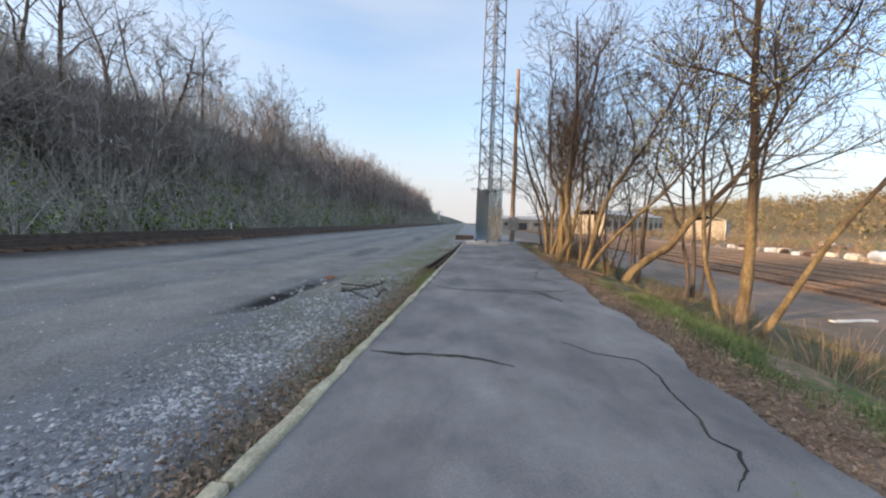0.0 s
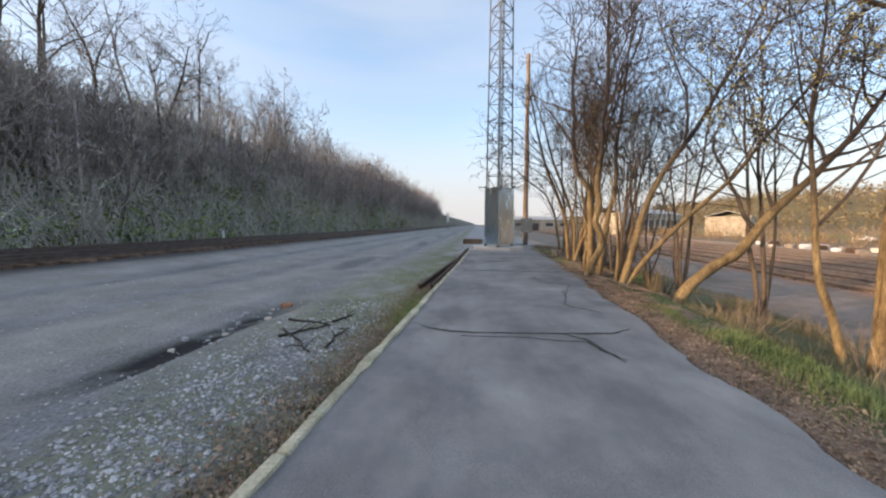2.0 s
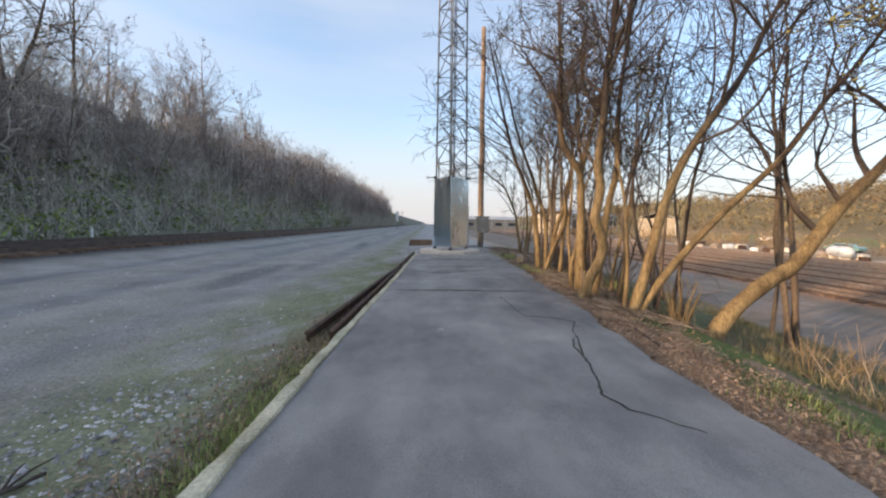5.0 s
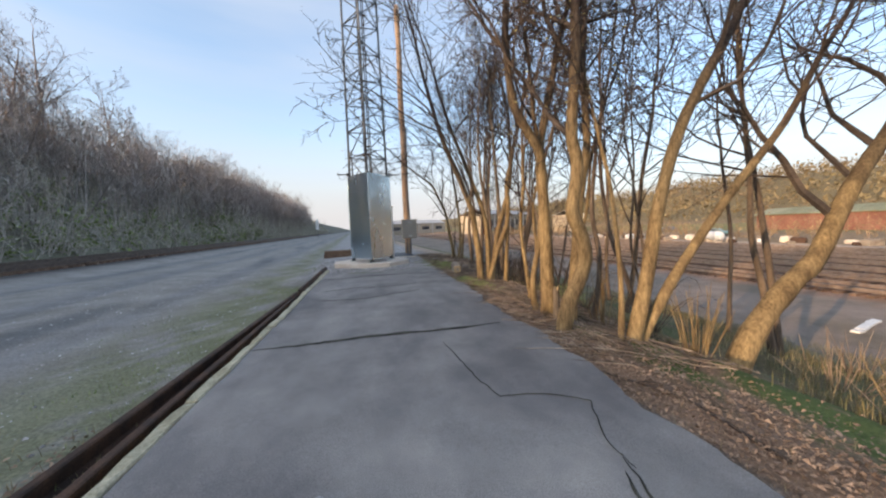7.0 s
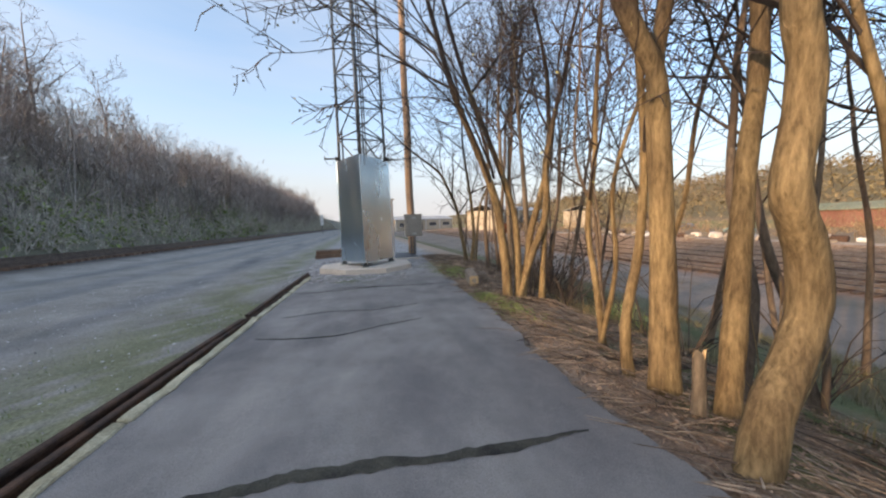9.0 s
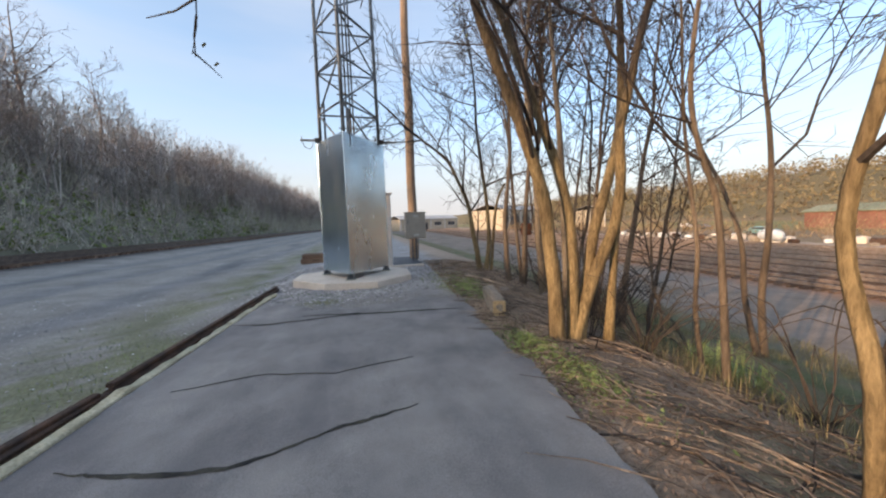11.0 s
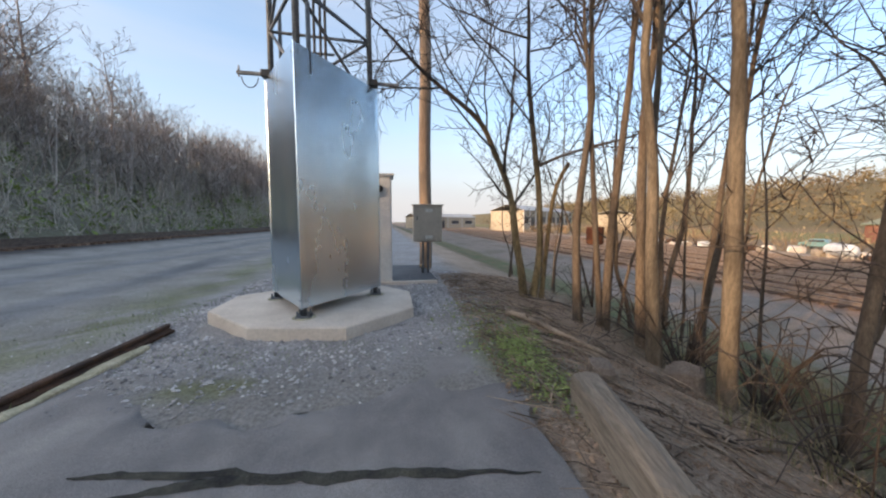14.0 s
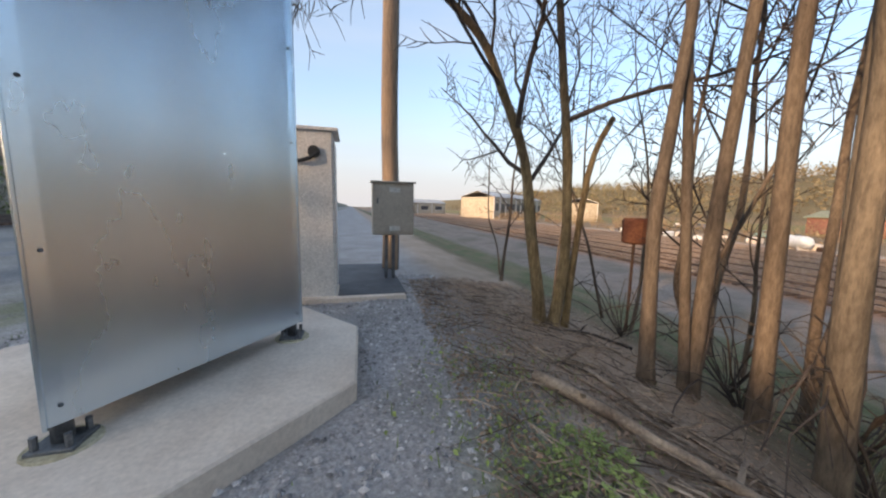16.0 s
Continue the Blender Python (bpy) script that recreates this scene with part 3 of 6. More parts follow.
def build_pad():
    outline = [(0.0, 22.3), (0.86, 21.4), (2.05, 21.2), (2.95, 22.04), (2.98, 23.2), (2.3, 24.1), (0.9, 24.1), (0.0, 23.3)]
    pad = thing("tower_pad", (0, 0, 0), "pale many-sided concrete pad under the tower", "concrete pad")
    part("slab", Geo().prism(outline, -0.3, PAD_Z, 0.015), M_CONC, pad)
    c = sum(TRI, Vector()) / 3
    for p in TRI:
        q = c + (p - c) * 0.91
        part("grout_pad", Geo().tube([Vector((q.x, q.y, PAD_Z - 0.02)), Vector((q.x, q.y, PAD_Z + 0.012))], [0.17, 0.15], 16), M_CURB, pad, "stained grout under the tower leg")


build_pad()


def build_tower():
    c = sum(TRI, Vector()) / 3
    tower = thing("radio_tower", (c.x, c.y, PAD_Z), "tall triangular steel lattice tower with galvanised climbing guard", "radio tower")
    rel = [p - c for p in TRI]
    H = 24.0

    def leg_at(k, z):
        s = 0.91 * (1 - 0.30 * z / H)
        return Vector((rel[k].x * s, rel[k].y * s, z))

    for k in range(3):
        leg = part("leg", Geo().tube([leg_at(k, 0.02), leg_at(k, 8), leg_at(k, 16), leg_at(k, H)], [0.045, 0.045, 0.04, 0.035], 8), M_STEEL, tower, "", True)
        foot = Geo().box(Matrix.Translation(leg_at(k, 0.015)), 0.2, 0.2, 0.03, 0.005)
        part("base_plate", foot, M_STEEL, leg, "bolted steel base plate")
        for a in range(4):
            q = leg_at(k, 0.05) + Vector((0.07 * (1 if a % 2 else -1), 0.07 * (1 if a // 2 else -1), 0))
            part("bolt", Geo().tube([q - Vector((0, 0, .03)), q + Vector((0, 0, .05))], [0.016, 0.016], 6), M_STEEL, leg)
    step = 1.06
    z, i = 3.2, 0
    while z < H - 0.5:
        for k in range(3):
            j = (k + 1) % 3
            part("brace", Geo().tube([leg_at(k, z), leg_at(j, z)], [0.025, 0.025], 5), M_STEEL, tower)
            a, b = (k, j) if i % 2 else (j, k)
            part("brace", Geo().tube([leg_at(a, z), leg_at(b, z + step)], [0.024, 0.024], 5), M_STEEL, tower)
        z += step
        i += 1
    # climbing guard: three bent sheets round the legs
    out = [p * 1.0 for p in rel]
    for k in range(3):
        j = (k + 1) % 3
        d = (out[j] - out[k])
        nrm = Vector((d.y, -d.x, 0)).normalized()
        u = d.normalized()
        z0, z1 = PANEL_0 - PAD_Z, PANEL_1 - PAD_Z
        g = Geo()
        L = d.length
        prof = [(0.004, 0.0), (0.08, 0.008), (L * 0.5, 0.016), (L - 0.08, 0.008), (L - 0.004, 0.0)]
        back = [(a, b - 0.008) for a, b in reversed(prof)]
        loop = prof + back
        for zz in (z0, z1):
            g.v += [tuple(out[k] + u * a + nrm * b + Vector((0, 0, zz))) for a, b in loop]
        n = len(loop)
        g.f = [(i, (i + 1) % n, n + (i + 1) % n, n + i) for i in range(n)] + [tuple(reversed(range(n))), tuple(range(n, 2 * n))]
        panel = part("guard_panel", g, M_GALV, tower, "smooth galvanised sheet steel panel")
        for zz in (z0 + 0.1, z0 + 0.9, z0 + 1.7, z0 + 2.5, z1 - 0.1):
            for a in (0.06, L - 0.06):
                q = out[k] + u * a + nrm * 0.008 + Vector((0, 0, zz))
                part("rivet", Geo().tube([q, q + nrm * 0.01], [0.012, 0.008], 6), M_STEEL, panel)
        lip = Geo().tube([out[k] + nrm * 0.0 + Vector((0, 0, z0 - 0.01)), out[k] + Vector((0, 0, z1 + 0.01))], [0.011, 0.011], 6)
        part("corner_trim", lip, M_GALV, tower, "galvanised corner strip")
        # outrigger arm with its clamp at the top of the guard
        arm_dir = rel[k].normalized()
        p = leg_at(k, z1 + 0.08)
        if k:
            side = 1 if rel[k].x > 0 else -1
            arm = part("outrigger", Geo().box(Matrix.Translation(p + Vector((0.24 * side, -0.02, 0))), 0.5, 0.05, 0.05, 0.006), M_STEEL, tower, "short dark bracket arm")
            part("clamp", Geo().box(Matrix.Translation(p + Vector((0.06 * side, -0.02, 0))), 0.14, 0.15, 0.11, 0.012), M_BLACK, arm)
            part("pin", Geo().tube([p + Vector((0.46 * side, -0.02, -0.06)), p + Vector((0.46 * side, -0.02, 0.1))], [0.014, 0.014], 6), M_STEEL, arm)
            loop = [p + Vector((side * (0.3 + 0.12 * math.cos(t)), -0.03, -0.06 - 0.16 * math.sin(t))) for t in np.linspace(0, math.pi, 9)]
            part("cable_loop", Geo().tube(loop, [0.008] * 9, 5), M_BLACK, arm)
    # feed cables and their ladder up the middle
    for dx in (-0.09, 0.0, 0.09, 0.16):
        pts = [Vector((dx, 0.05 + 0.02 * math.sin(zz + dx * 9), zz)) for zz in np.linspace(1.0, H - 1.0, 14)]
        part("feed_cable", Geo().tube(pts, [0.022] * 14, 5), M_BLACK, tower, "black coaxial cable")
    for zz in np.arange(3.0, H - 1, 0.86):
        part("cable_rung", Geo().box(Matrix.Translation((0.03, 0.09, zz)), 0.5, 0.03, 0.03), M_STEEL, tower)
    # stub antenna tubes beside the guard
    for k, dz in ((2, 1.1), (0, 0.6)):
        p = leg_at(k, PANEL_1 - PAD_Z - 0.3) + Vector((0.13, 0.1, 0))
        part("stub_mast", Geo().tube([p, p + Vector((0, 0, dz + 0.3))], [0.03, 0.03], 7), M_STEEL, tower)
    return tower


build_tower()


# ---- equipment cabinet, pole and meter box beyond the tower ----
def build_cabinet():
    x, y, w, d, h = 2.29, 25.15, 0.78, 0.75, 2.42
    cab = thing("equipment_cabinet", (x, y, gz(x, y)), "pale metal equipment cabinet behind the tower", "cabinet")
    part("body", Geo().box(Matrix.Translation((0, 0, h / 2 + 0.1)), w, d, h, 0.02), M_CABINET, cab)
    part("roof", Geo().box(Matrix.Translation((0.02, 0, h + 0.12)), w + 0.12, d + 0.1, 0.05, 0.012), M_CABINET, cab)
    part("plinth", Geo().box(Matrix.Translation((0, 0, 0.04)), w + 0.06, d + 0.06, 0.14, 0.01), M_CONC, cab)
    v = part("vent_port", Geo().tube([Vector((0.14, -d / 2 - 0.04, h - 0.2)), Vector((0.14, -d / 2 + 0.01, h - 0.2))], [0.085, 0.085], 14), M_BLACK, cab, "round black cable port")
    part("cable", Geo().tube([Vector((0.17, -d / 2 - 0.03, h - 0.22)), Vector((0.08, -d / 2 - 0.07, h - 0.3)), Vector((-0.05, -d / 2 - 0.06, h - 0.34)), Vector((-0.2, -d / 2 - 0.02, h - 0.33))], [0.03] * 4, 6), M_BLACK, v)
    part("door", Geo().box(Matrix.Translation((w / 2 + 0.01, 0, h / 2 + 0.1)), 0.025, d - 0.1, h - 0.2, 0.006), M_CABINET, cab)


build_cabinet()


def build_pole():
    x, y = 3.78, 27.3
    pole = thing("utility_pole", (x, y, gz(x, y)), "tall brown wooden utility pole", "utility pole")
    n = 18
    pts = [Vector((0.02 * math.sin(i), 0.01 * math.cos(i * 2), -0.3 + 13.9 * i / (n - 1))) for i in range(n)]
    part("shaft", Geo().tube(pts, [0.185 - 0.05 * i / n for i in range(n)], 14), M_POLE, pole, "", True)
    pts = [p + Vector((0.17 - 0.002 * i, -0.06, 0)) for i, p in enumerate(pts[:10])]
    part("conduit", Geo().tube(pts, [0.025] * 10, 6), M_STEEL, pole, "grey cable conduit")


build_pole()


def build_meter_box():
    x, y = 3.7, 26.1
    z = gz(x, y)
    box = thing("utility_box", (x, y, z), "beige metal utility box on steel posts before the pole", "utility box")
    for dx in (-0.12, 0.02):
        part("post", Geo().box(Matrix.Translation((dx, 0.05, 0.45)), 0.06, 0.06, 1.1, 0.006), M_STEEL, box)
    part("body", Geo().box(Matrix.Translation((0, 0, 1.4 - z * 0)), 0.78, 0.28, 0.98, 0.02), M_BOX, box)
    door = part("door", Geo().box(Matrix.Translation((0.01, -0.155, 1.4)), 0.68, 0.03, 0.88, 0.01), M_BOX, box)
    for s in (-1, 1):
        part("plate", Geo().box(Matrix.Translation((0.02, -0.174, 1.4 + s * 0.36)), 0.20, 0.006, 0.09), M_LABEL, door, "small pale label plate")
    part("latch", Geo().box(Matrix.Translation((-0.30, -0.18, 1.55)), 0.03, 0.03, 0.1, 0.006), M_STEEL, door)
    part("rain_cap", Geo().box(Matrix.Translation((0, -0.02, 1.905)), 0.84, 0.36, 0.03, 0.008), M_BOX, box)


build_meter_box()


# ---- bare trees ----
def side_shoots(rng, geos, pts, rad, length, level, spec):
    n = len(pts) - 1
    kids, first = spec["kids"][level], spec["first"][level]
    for k in range(kids):
        t = min(first + (1 - first) * (k + rng.uniform(0.1, 0.9)) / kids, 0.99)
        f = t * n
        i = int(f)
        q = pts[i].lerp(pts[i + 1], f - i)
        r = rad[i] + (rad[i + 1] - rad[i]) * (f - i)
        axis = (pts[i + 1] - pts[i]).normalized()
        side = Matrix.Rotation(rng.uniform(0, 2 * math.pi), 3, axis) @ axis.orthogonal().normalized()
        a = spec["angle"][level] * rng.uniform(0.6, 1.3)
        out = axis * math.cos(a) + side * math.sin(a)
        ln = length * spec["ratio"][level] * rng.uniform(0.6, 1.25) * (1.2 - 0.65 * t)
        grow(rng, geos, q, out, ln, max(r * rng.uniform(0.40, 0.65), spec["fine"]), level + 1, spec)


def grow(rng, geos, start, way, length, radius, level, spec):
    """A limb with its side shoots. geos: crown and leaf meshes."""
    n = (9, 6, 4, 2)[level]
    pts, rad = [start.copy()], [radius]
    d = way.normalized()
    p = start.copy()
    bend, lift = spec["bend"][level], spec["lift"][level]
    end_r = (0.30, 0.22, 0.3, 0.4)[level]
    for i in range(n):
        d = (d + Vector((rng.uniform(-bend, bend), rng.uniform(-bend, bend), rng.uniform(-bend, bend) * 0.5 + lift))).normalized()
        p = p + d * (length / n)
        pts.append(p.copy())
        rad.append(radius * (1 - (1 - end_r) * (i + 1) / n))
    geos[0].tube(pts, rad, (8, 5, 3, 3)[level], False)
    if level >= spec["levels"]:
        if geos[1] is not None:
            for _ in range(spec["leaf"]):
                q = pts[rng.randrange(1, n + 1)] + Vector((rng.uniform(-.05, .05), rng.uniform(-.05, .05), rng.uniform(-.05, .05)))
                a = Vector((rng.uniform(-1, 1), rng.uniform(-1, 1), rng.uniform(-1, 1))).normalized() * spec["leaf_size"]
                c = a.orthogonal() * 0.6
                o = len(geos[1].v)
                geos[1].v += [tuple(q - a), tuple(q + c), tuple(q + a), tuple(q - c)]
                geos[1].f.append((o, o + 1, o + 2, o + 3))
        return
    side_shoots(rng, geos, pts, rad, length, level, spec)


SPEC = dict(levels=3, bend=(0.13, 0.3, 0.36, 0.4), lift=(0.05, 0.06, 0.04, 0.02), kids=(14, 8, 6), first=(0.28, 0.18, 0.12), angle=(0.85, 0.8, 0.85), ratio=(0.44, 0.46, 0.5), fine=0.0078, leaf=0, leaf_size=0.03)
BUDS = dict(SPEC, leaf=1, leaf_size=0.022)
LEAFY = dict(SPEC, leaf=2, leaf_size=0.032)
THIN = dict(SPEC, kids=(8, 5, 4))
BANK = dict(SPEC, kids=(15, 7, 5), first=(0.34, 0.15, 0.12), angle=(0.62, 0.8, 0.85), ratio=(0.36, 0.46, 0.5))


def stem_mesh(rng, ctrl, r0, more, wander=0.10):
    """A stem through control points, carried on upwards by more metres: its points and radii."""
    pts = [Vector(c) for c in ctrl]
    d = (pts[-1] - pts[-2]).normalized()
    k = max(2, int(more / 0.6)) if more > 0 else 0
    p = pts[-1].copy()
    for i in range(k):
        d = (d + Vector((rng.uniform(-wander, wander), rng.uniform(-wander, wander), 0.05 + rng.uniform(-0.05, 0.05)))).normalized()
        p = p + d * (more / k)
        pts.append(p.copy())
    # round the corners: four steps between neighbours
    fine = []
    for i in range(len(pts) - 1):
        a, c = pts[max(i - 1, 0)], pts[min(i + 2, len(pts) - 1)]
        p0, p1 = pts[i], pts[i + 1]
        for s in range(4):
            t = s / 4
            fine.append(0.5 * ((2 * p0) + (p1 - a) * t + (2 * a - 5 * p0 + 4 * p1 - c) * t * t + (3 * p0 - a - 3 * p1 + c) * t ** 3))
    fine.append(pts[-1])
    total = sum((fine[i + 1] - fine[i]).length for i in range(len(fine) - 1))
    rad, run = [], 0.0
    for i, q in enumerate(fine):
        if i:
            run += (q - fine[i - 1]).length
        u = run / total
        flare = 1 + 0.35 * math.exp(-run / 0.18)
        rad.append(r0 * flare * ((1 - 0.82 * u) if more > 0 else (1 - 0.25 * u)) * rng.uniform(0.95, 1.06))
    return fine, rad, total


def tree(seed, at, stems, label, spec=SPEC, mat=None, group="trees along the path", tmat=None, name="tree", category="tree", limbs=()):
    """stems: (control points, radius, metres to grow on), the points relative to the tree's foot in x, y and height."""
    rng = random.Random(seed)
    t = thing(name, (at[0], at[1], gz(at[0], at[1])), label, category, group)
    geos = [Geo(), Geo() if spec["leaf"] else None]
    for ctrl, r0, more in stems:
        fine, rad, total = stem_mesh(rng, ctrl, r0, more)
        if spec.get("far"):
            fine, rad = fine[::3] + fine[-1:], rad[::3] + rad[-1:]
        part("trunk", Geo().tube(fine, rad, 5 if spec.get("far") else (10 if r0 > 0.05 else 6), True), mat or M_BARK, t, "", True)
        if more > 0:
            side_shoots(rng, geos, fine, rad, total, 0, spec)
    for ctrl, r0, more in limbs:
        fine, rad, total = stem_mesh(rng, ctrl, r0, more, 0.2)
        part("limb", Geo().tube(fine, rad, 6, True), tmat or M_TWIG, t, "dark drooping limb", True)
        side_shoots(rng, geos, fine, rad, total * 0.55, 1, spec)
    if geos[0].v:
        tagged(part("crown", geos[0], tmat or M_TWIG, t, "", False), kind="stuff")
    if geos[1] is not None and geos[1].v:
        tagged(part("leaves", geos[1], M_BUD, t, "sparse small young leaves"), kind="stuff")
    return t


def flat_stem(at, xz, r0, more, dy=0.0):
    """Control points from world x and height, in the upright plane through the tree's foot, drifting by dy."""
    z0 = gz(at[0], at[1])
    n = len(xz) - 1
    pts = [(x - at[0], dy * i / n, z - z0) for i, (x, z) in enumerate(xz)]
    x, y, z = pts[0]
    pts[0] = (x, y, min(z, 0.0) - 0.12)
    return (pts, r0, more)


def rand_stem(rng, h, r, lean=(0, 0), off=(0, 0)):
    pts = [(off[0], off[1], -0.15)]
    for i in (1, 2, 3):
        pts.append((off[0] + lean[0] * h * 0.13 * i + rng.uniform(-.08, .08), off[1] + lean[1] * h * 0.13 * i + rng.uniform(-.08, .08), h * 0.13 * i))
    return (pts, r, h * 0.6)


def near_trees():
    at = (6.85, 8.5)
    tree(11, at, [flat_stem(at, [(6.87, -1.25), (6.97, 0.13), (6.94, 1.52), (6.81, 3.54), (6.68, 4.84), (6.62, 6.2)], 0.13, 3.5),
                  flat_stem(at, [(6.51, -1.2), (6.31, -0.18), (6.12, 0.66), (6.05, 2.2)], 0.07, 3.5, 0.4),
                  flat_stem(at, [(7.29, -1.4), (7.9, -0.26), (8.58, 1.16), (9.37, 2.39), (9.9, 3.0)], 0.09, 3.5, -0.3),
                  flat_stem(at, [(6.9, -1.2), (7.1, 0.5), (7.4, 2.0), (7.8, 4.0)], 0.07, 3.5, 0.8)], "slender tree on the bank with tiny first leaves", dict(LEAFY, kids=(16, 9, 7), leaf=3, leaf_size=0.036))
    at = (5.4, 11.7)
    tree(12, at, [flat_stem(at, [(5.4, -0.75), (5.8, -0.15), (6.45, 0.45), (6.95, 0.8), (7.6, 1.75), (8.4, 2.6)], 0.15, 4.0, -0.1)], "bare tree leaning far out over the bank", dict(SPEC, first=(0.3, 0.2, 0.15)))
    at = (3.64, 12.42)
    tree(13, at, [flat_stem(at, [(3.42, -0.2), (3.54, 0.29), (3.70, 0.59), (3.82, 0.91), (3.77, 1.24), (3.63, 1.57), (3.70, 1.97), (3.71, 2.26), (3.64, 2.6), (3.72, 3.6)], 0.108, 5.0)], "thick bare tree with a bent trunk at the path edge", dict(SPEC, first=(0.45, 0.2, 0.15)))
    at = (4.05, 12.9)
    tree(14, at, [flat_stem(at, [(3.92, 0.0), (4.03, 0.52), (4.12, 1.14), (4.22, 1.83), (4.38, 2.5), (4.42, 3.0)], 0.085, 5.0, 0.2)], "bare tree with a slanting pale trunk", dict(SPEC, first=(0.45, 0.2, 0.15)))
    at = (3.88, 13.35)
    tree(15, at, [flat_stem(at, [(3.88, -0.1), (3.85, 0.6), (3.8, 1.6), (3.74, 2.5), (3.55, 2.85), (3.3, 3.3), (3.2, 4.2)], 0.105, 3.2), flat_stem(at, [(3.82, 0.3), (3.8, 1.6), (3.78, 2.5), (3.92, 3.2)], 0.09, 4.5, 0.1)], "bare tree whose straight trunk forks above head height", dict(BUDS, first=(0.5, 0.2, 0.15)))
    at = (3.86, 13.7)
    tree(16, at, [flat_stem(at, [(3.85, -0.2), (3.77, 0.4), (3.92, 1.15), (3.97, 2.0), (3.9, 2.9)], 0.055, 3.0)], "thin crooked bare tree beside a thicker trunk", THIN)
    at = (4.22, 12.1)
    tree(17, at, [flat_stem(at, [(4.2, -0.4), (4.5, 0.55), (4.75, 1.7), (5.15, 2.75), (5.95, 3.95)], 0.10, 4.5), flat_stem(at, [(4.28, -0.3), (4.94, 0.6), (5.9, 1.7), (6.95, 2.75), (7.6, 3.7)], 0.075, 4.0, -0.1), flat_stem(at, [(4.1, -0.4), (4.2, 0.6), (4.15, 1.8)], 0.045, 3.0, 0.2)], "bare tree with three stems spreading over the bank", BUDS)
    rng = random.Random(5)
    for i, (x, y) in enumerate([(4.6, 13.3), (4.2, 14.5), (5.4, 15.0), (5.7, 13.2)]):
        stems = [rand_stem(rng, rng.uniform(5.5, 8.0), rng.uniform(0.03, 0.06), (rng.uniform(-.2, .25), rng.uniform(-.15, .15)), (rng.uniform(-.1, .1), 0)) for _ in range(1 + i % 2)]
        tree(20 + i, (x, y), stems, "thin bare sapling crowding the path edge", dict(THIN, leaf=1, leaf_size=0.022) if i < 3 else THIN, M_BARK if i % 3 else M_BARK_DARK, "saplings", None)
    at = (4.25, 17.2)
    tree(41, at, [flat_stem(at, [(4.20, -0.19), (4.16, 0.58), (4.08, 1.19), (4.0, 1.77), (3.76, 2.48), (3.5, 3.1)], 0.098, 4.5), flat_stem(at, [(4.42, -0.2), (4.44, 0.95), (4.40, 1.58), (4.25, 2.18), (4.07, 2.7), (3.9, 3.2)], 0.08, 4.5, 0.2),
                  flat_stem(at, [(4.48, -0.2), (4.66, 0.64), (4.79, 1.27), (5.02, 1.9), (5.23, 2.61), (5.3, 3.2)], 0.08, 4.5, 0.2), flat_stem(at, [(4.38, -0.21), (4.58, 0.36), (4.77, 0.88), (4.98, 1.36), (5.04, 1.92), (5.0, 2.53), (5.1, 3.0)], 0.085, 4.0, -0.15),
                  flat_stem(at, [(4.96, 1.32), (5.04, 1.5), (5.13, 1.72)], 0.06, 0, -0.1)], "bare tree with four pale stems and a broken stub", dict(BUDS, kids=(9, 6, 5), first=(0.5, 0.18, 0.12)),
         limbs=[([(-0.35, 0.0, 2.2), (-1.0, -0.5, 3.3), (-1.9, -0.9, 3.9), (-2.8, -1.2, 4.0), (-3.5, -1.4, 3.8)], 0.022, 0.4),
                ([(-0.3, 0.1, 2.6), (-1.1, -0.2, 4.0), (-2.1, -0.6, 4.7), (-3.0, -1.0, 4.8)], 0.022, 0.6),
                ([(-0.2, -0.1, 2.4), (-0.8, -0.8, 3.1), (-1.6, -1.2, 3.4), (-2.7, -1.5, 3.2)], 0.018, 0.5),
                ([(-0.3, 0.0, 2.4), (-0.9, -0.5, 3.6), (-1.8, -1.0, 4.3), (-2.9, -1.3, 4.4)], 0.018, 0.5),
                ([(-0.3, 0.2, 3.2), (-1.0, 0.3, 4.7), (-2.0, 0.2, 5.6), (-3.0, -0.2, 5.9)], 0.022, 0.6)])
    at = (5.65, 16.2)
    tree(42, at, [flat_stem(at, [(5.65, -0.5), (5.49, 1.1), (5.38, 1.68), (5.2, 2.05), (5.05, 2.57), (5.07, 3.2)], 0.045, 2.5)], "crooked dark bare tree on the bank", THIN, M_BARK_DARK)
    at = (6.2, 21.95)
    tree(51, at, [flat_stem(at, [(6.13, -0.3), (6.22, 1.64), (6.4, 3.6)], 0.08, 4.0), flat_stem(at, [(6.08, -0.3), (5.94, 1.67), (5.82, 3.69)], 0.055, 3.5, 0.2)], "pair of slim dark bare stems", BANK, M_BARK_DARK)
    at = (6.24, 20.95)
    tree(52, at, [flat_stem(at, [(6.24, -0.7), (6.06, 0.9), (5.99, 2.22), (5.8, 3.4)], 0.092, 4.5), flat_stem(at, [(6.15, -0.6), (6.05, 1.2), (6.08, 2.6), (6.15, 3.6)], 0.06, 4.0, 0.15)], "bare double-stemmed tree on the shaded bank", BANK, M_BARK_GREY)
    at = (6.22, 20.0)
    tree(53, at, [flat_stem(at, [(6.22, -0.7), (6.18, 0.71), (6.13, 1.74), (6.05, 3.16)], 0.098, 5.0)], "straight thick bare tree on the shaded bank", BANK, M_BARK_GREY)
    at = (6.55, 21.6)
    tree(54, at, [flat_stem(at, [(6.55, -0.66), (6.45, 1.11), (6.4, 2.27), (6.4, 3.11)], 0.088, 5.0)], "straight bare tree with a dark trunk", BANK, M_BARK_DARK)
    at = (5.78, 22.1)
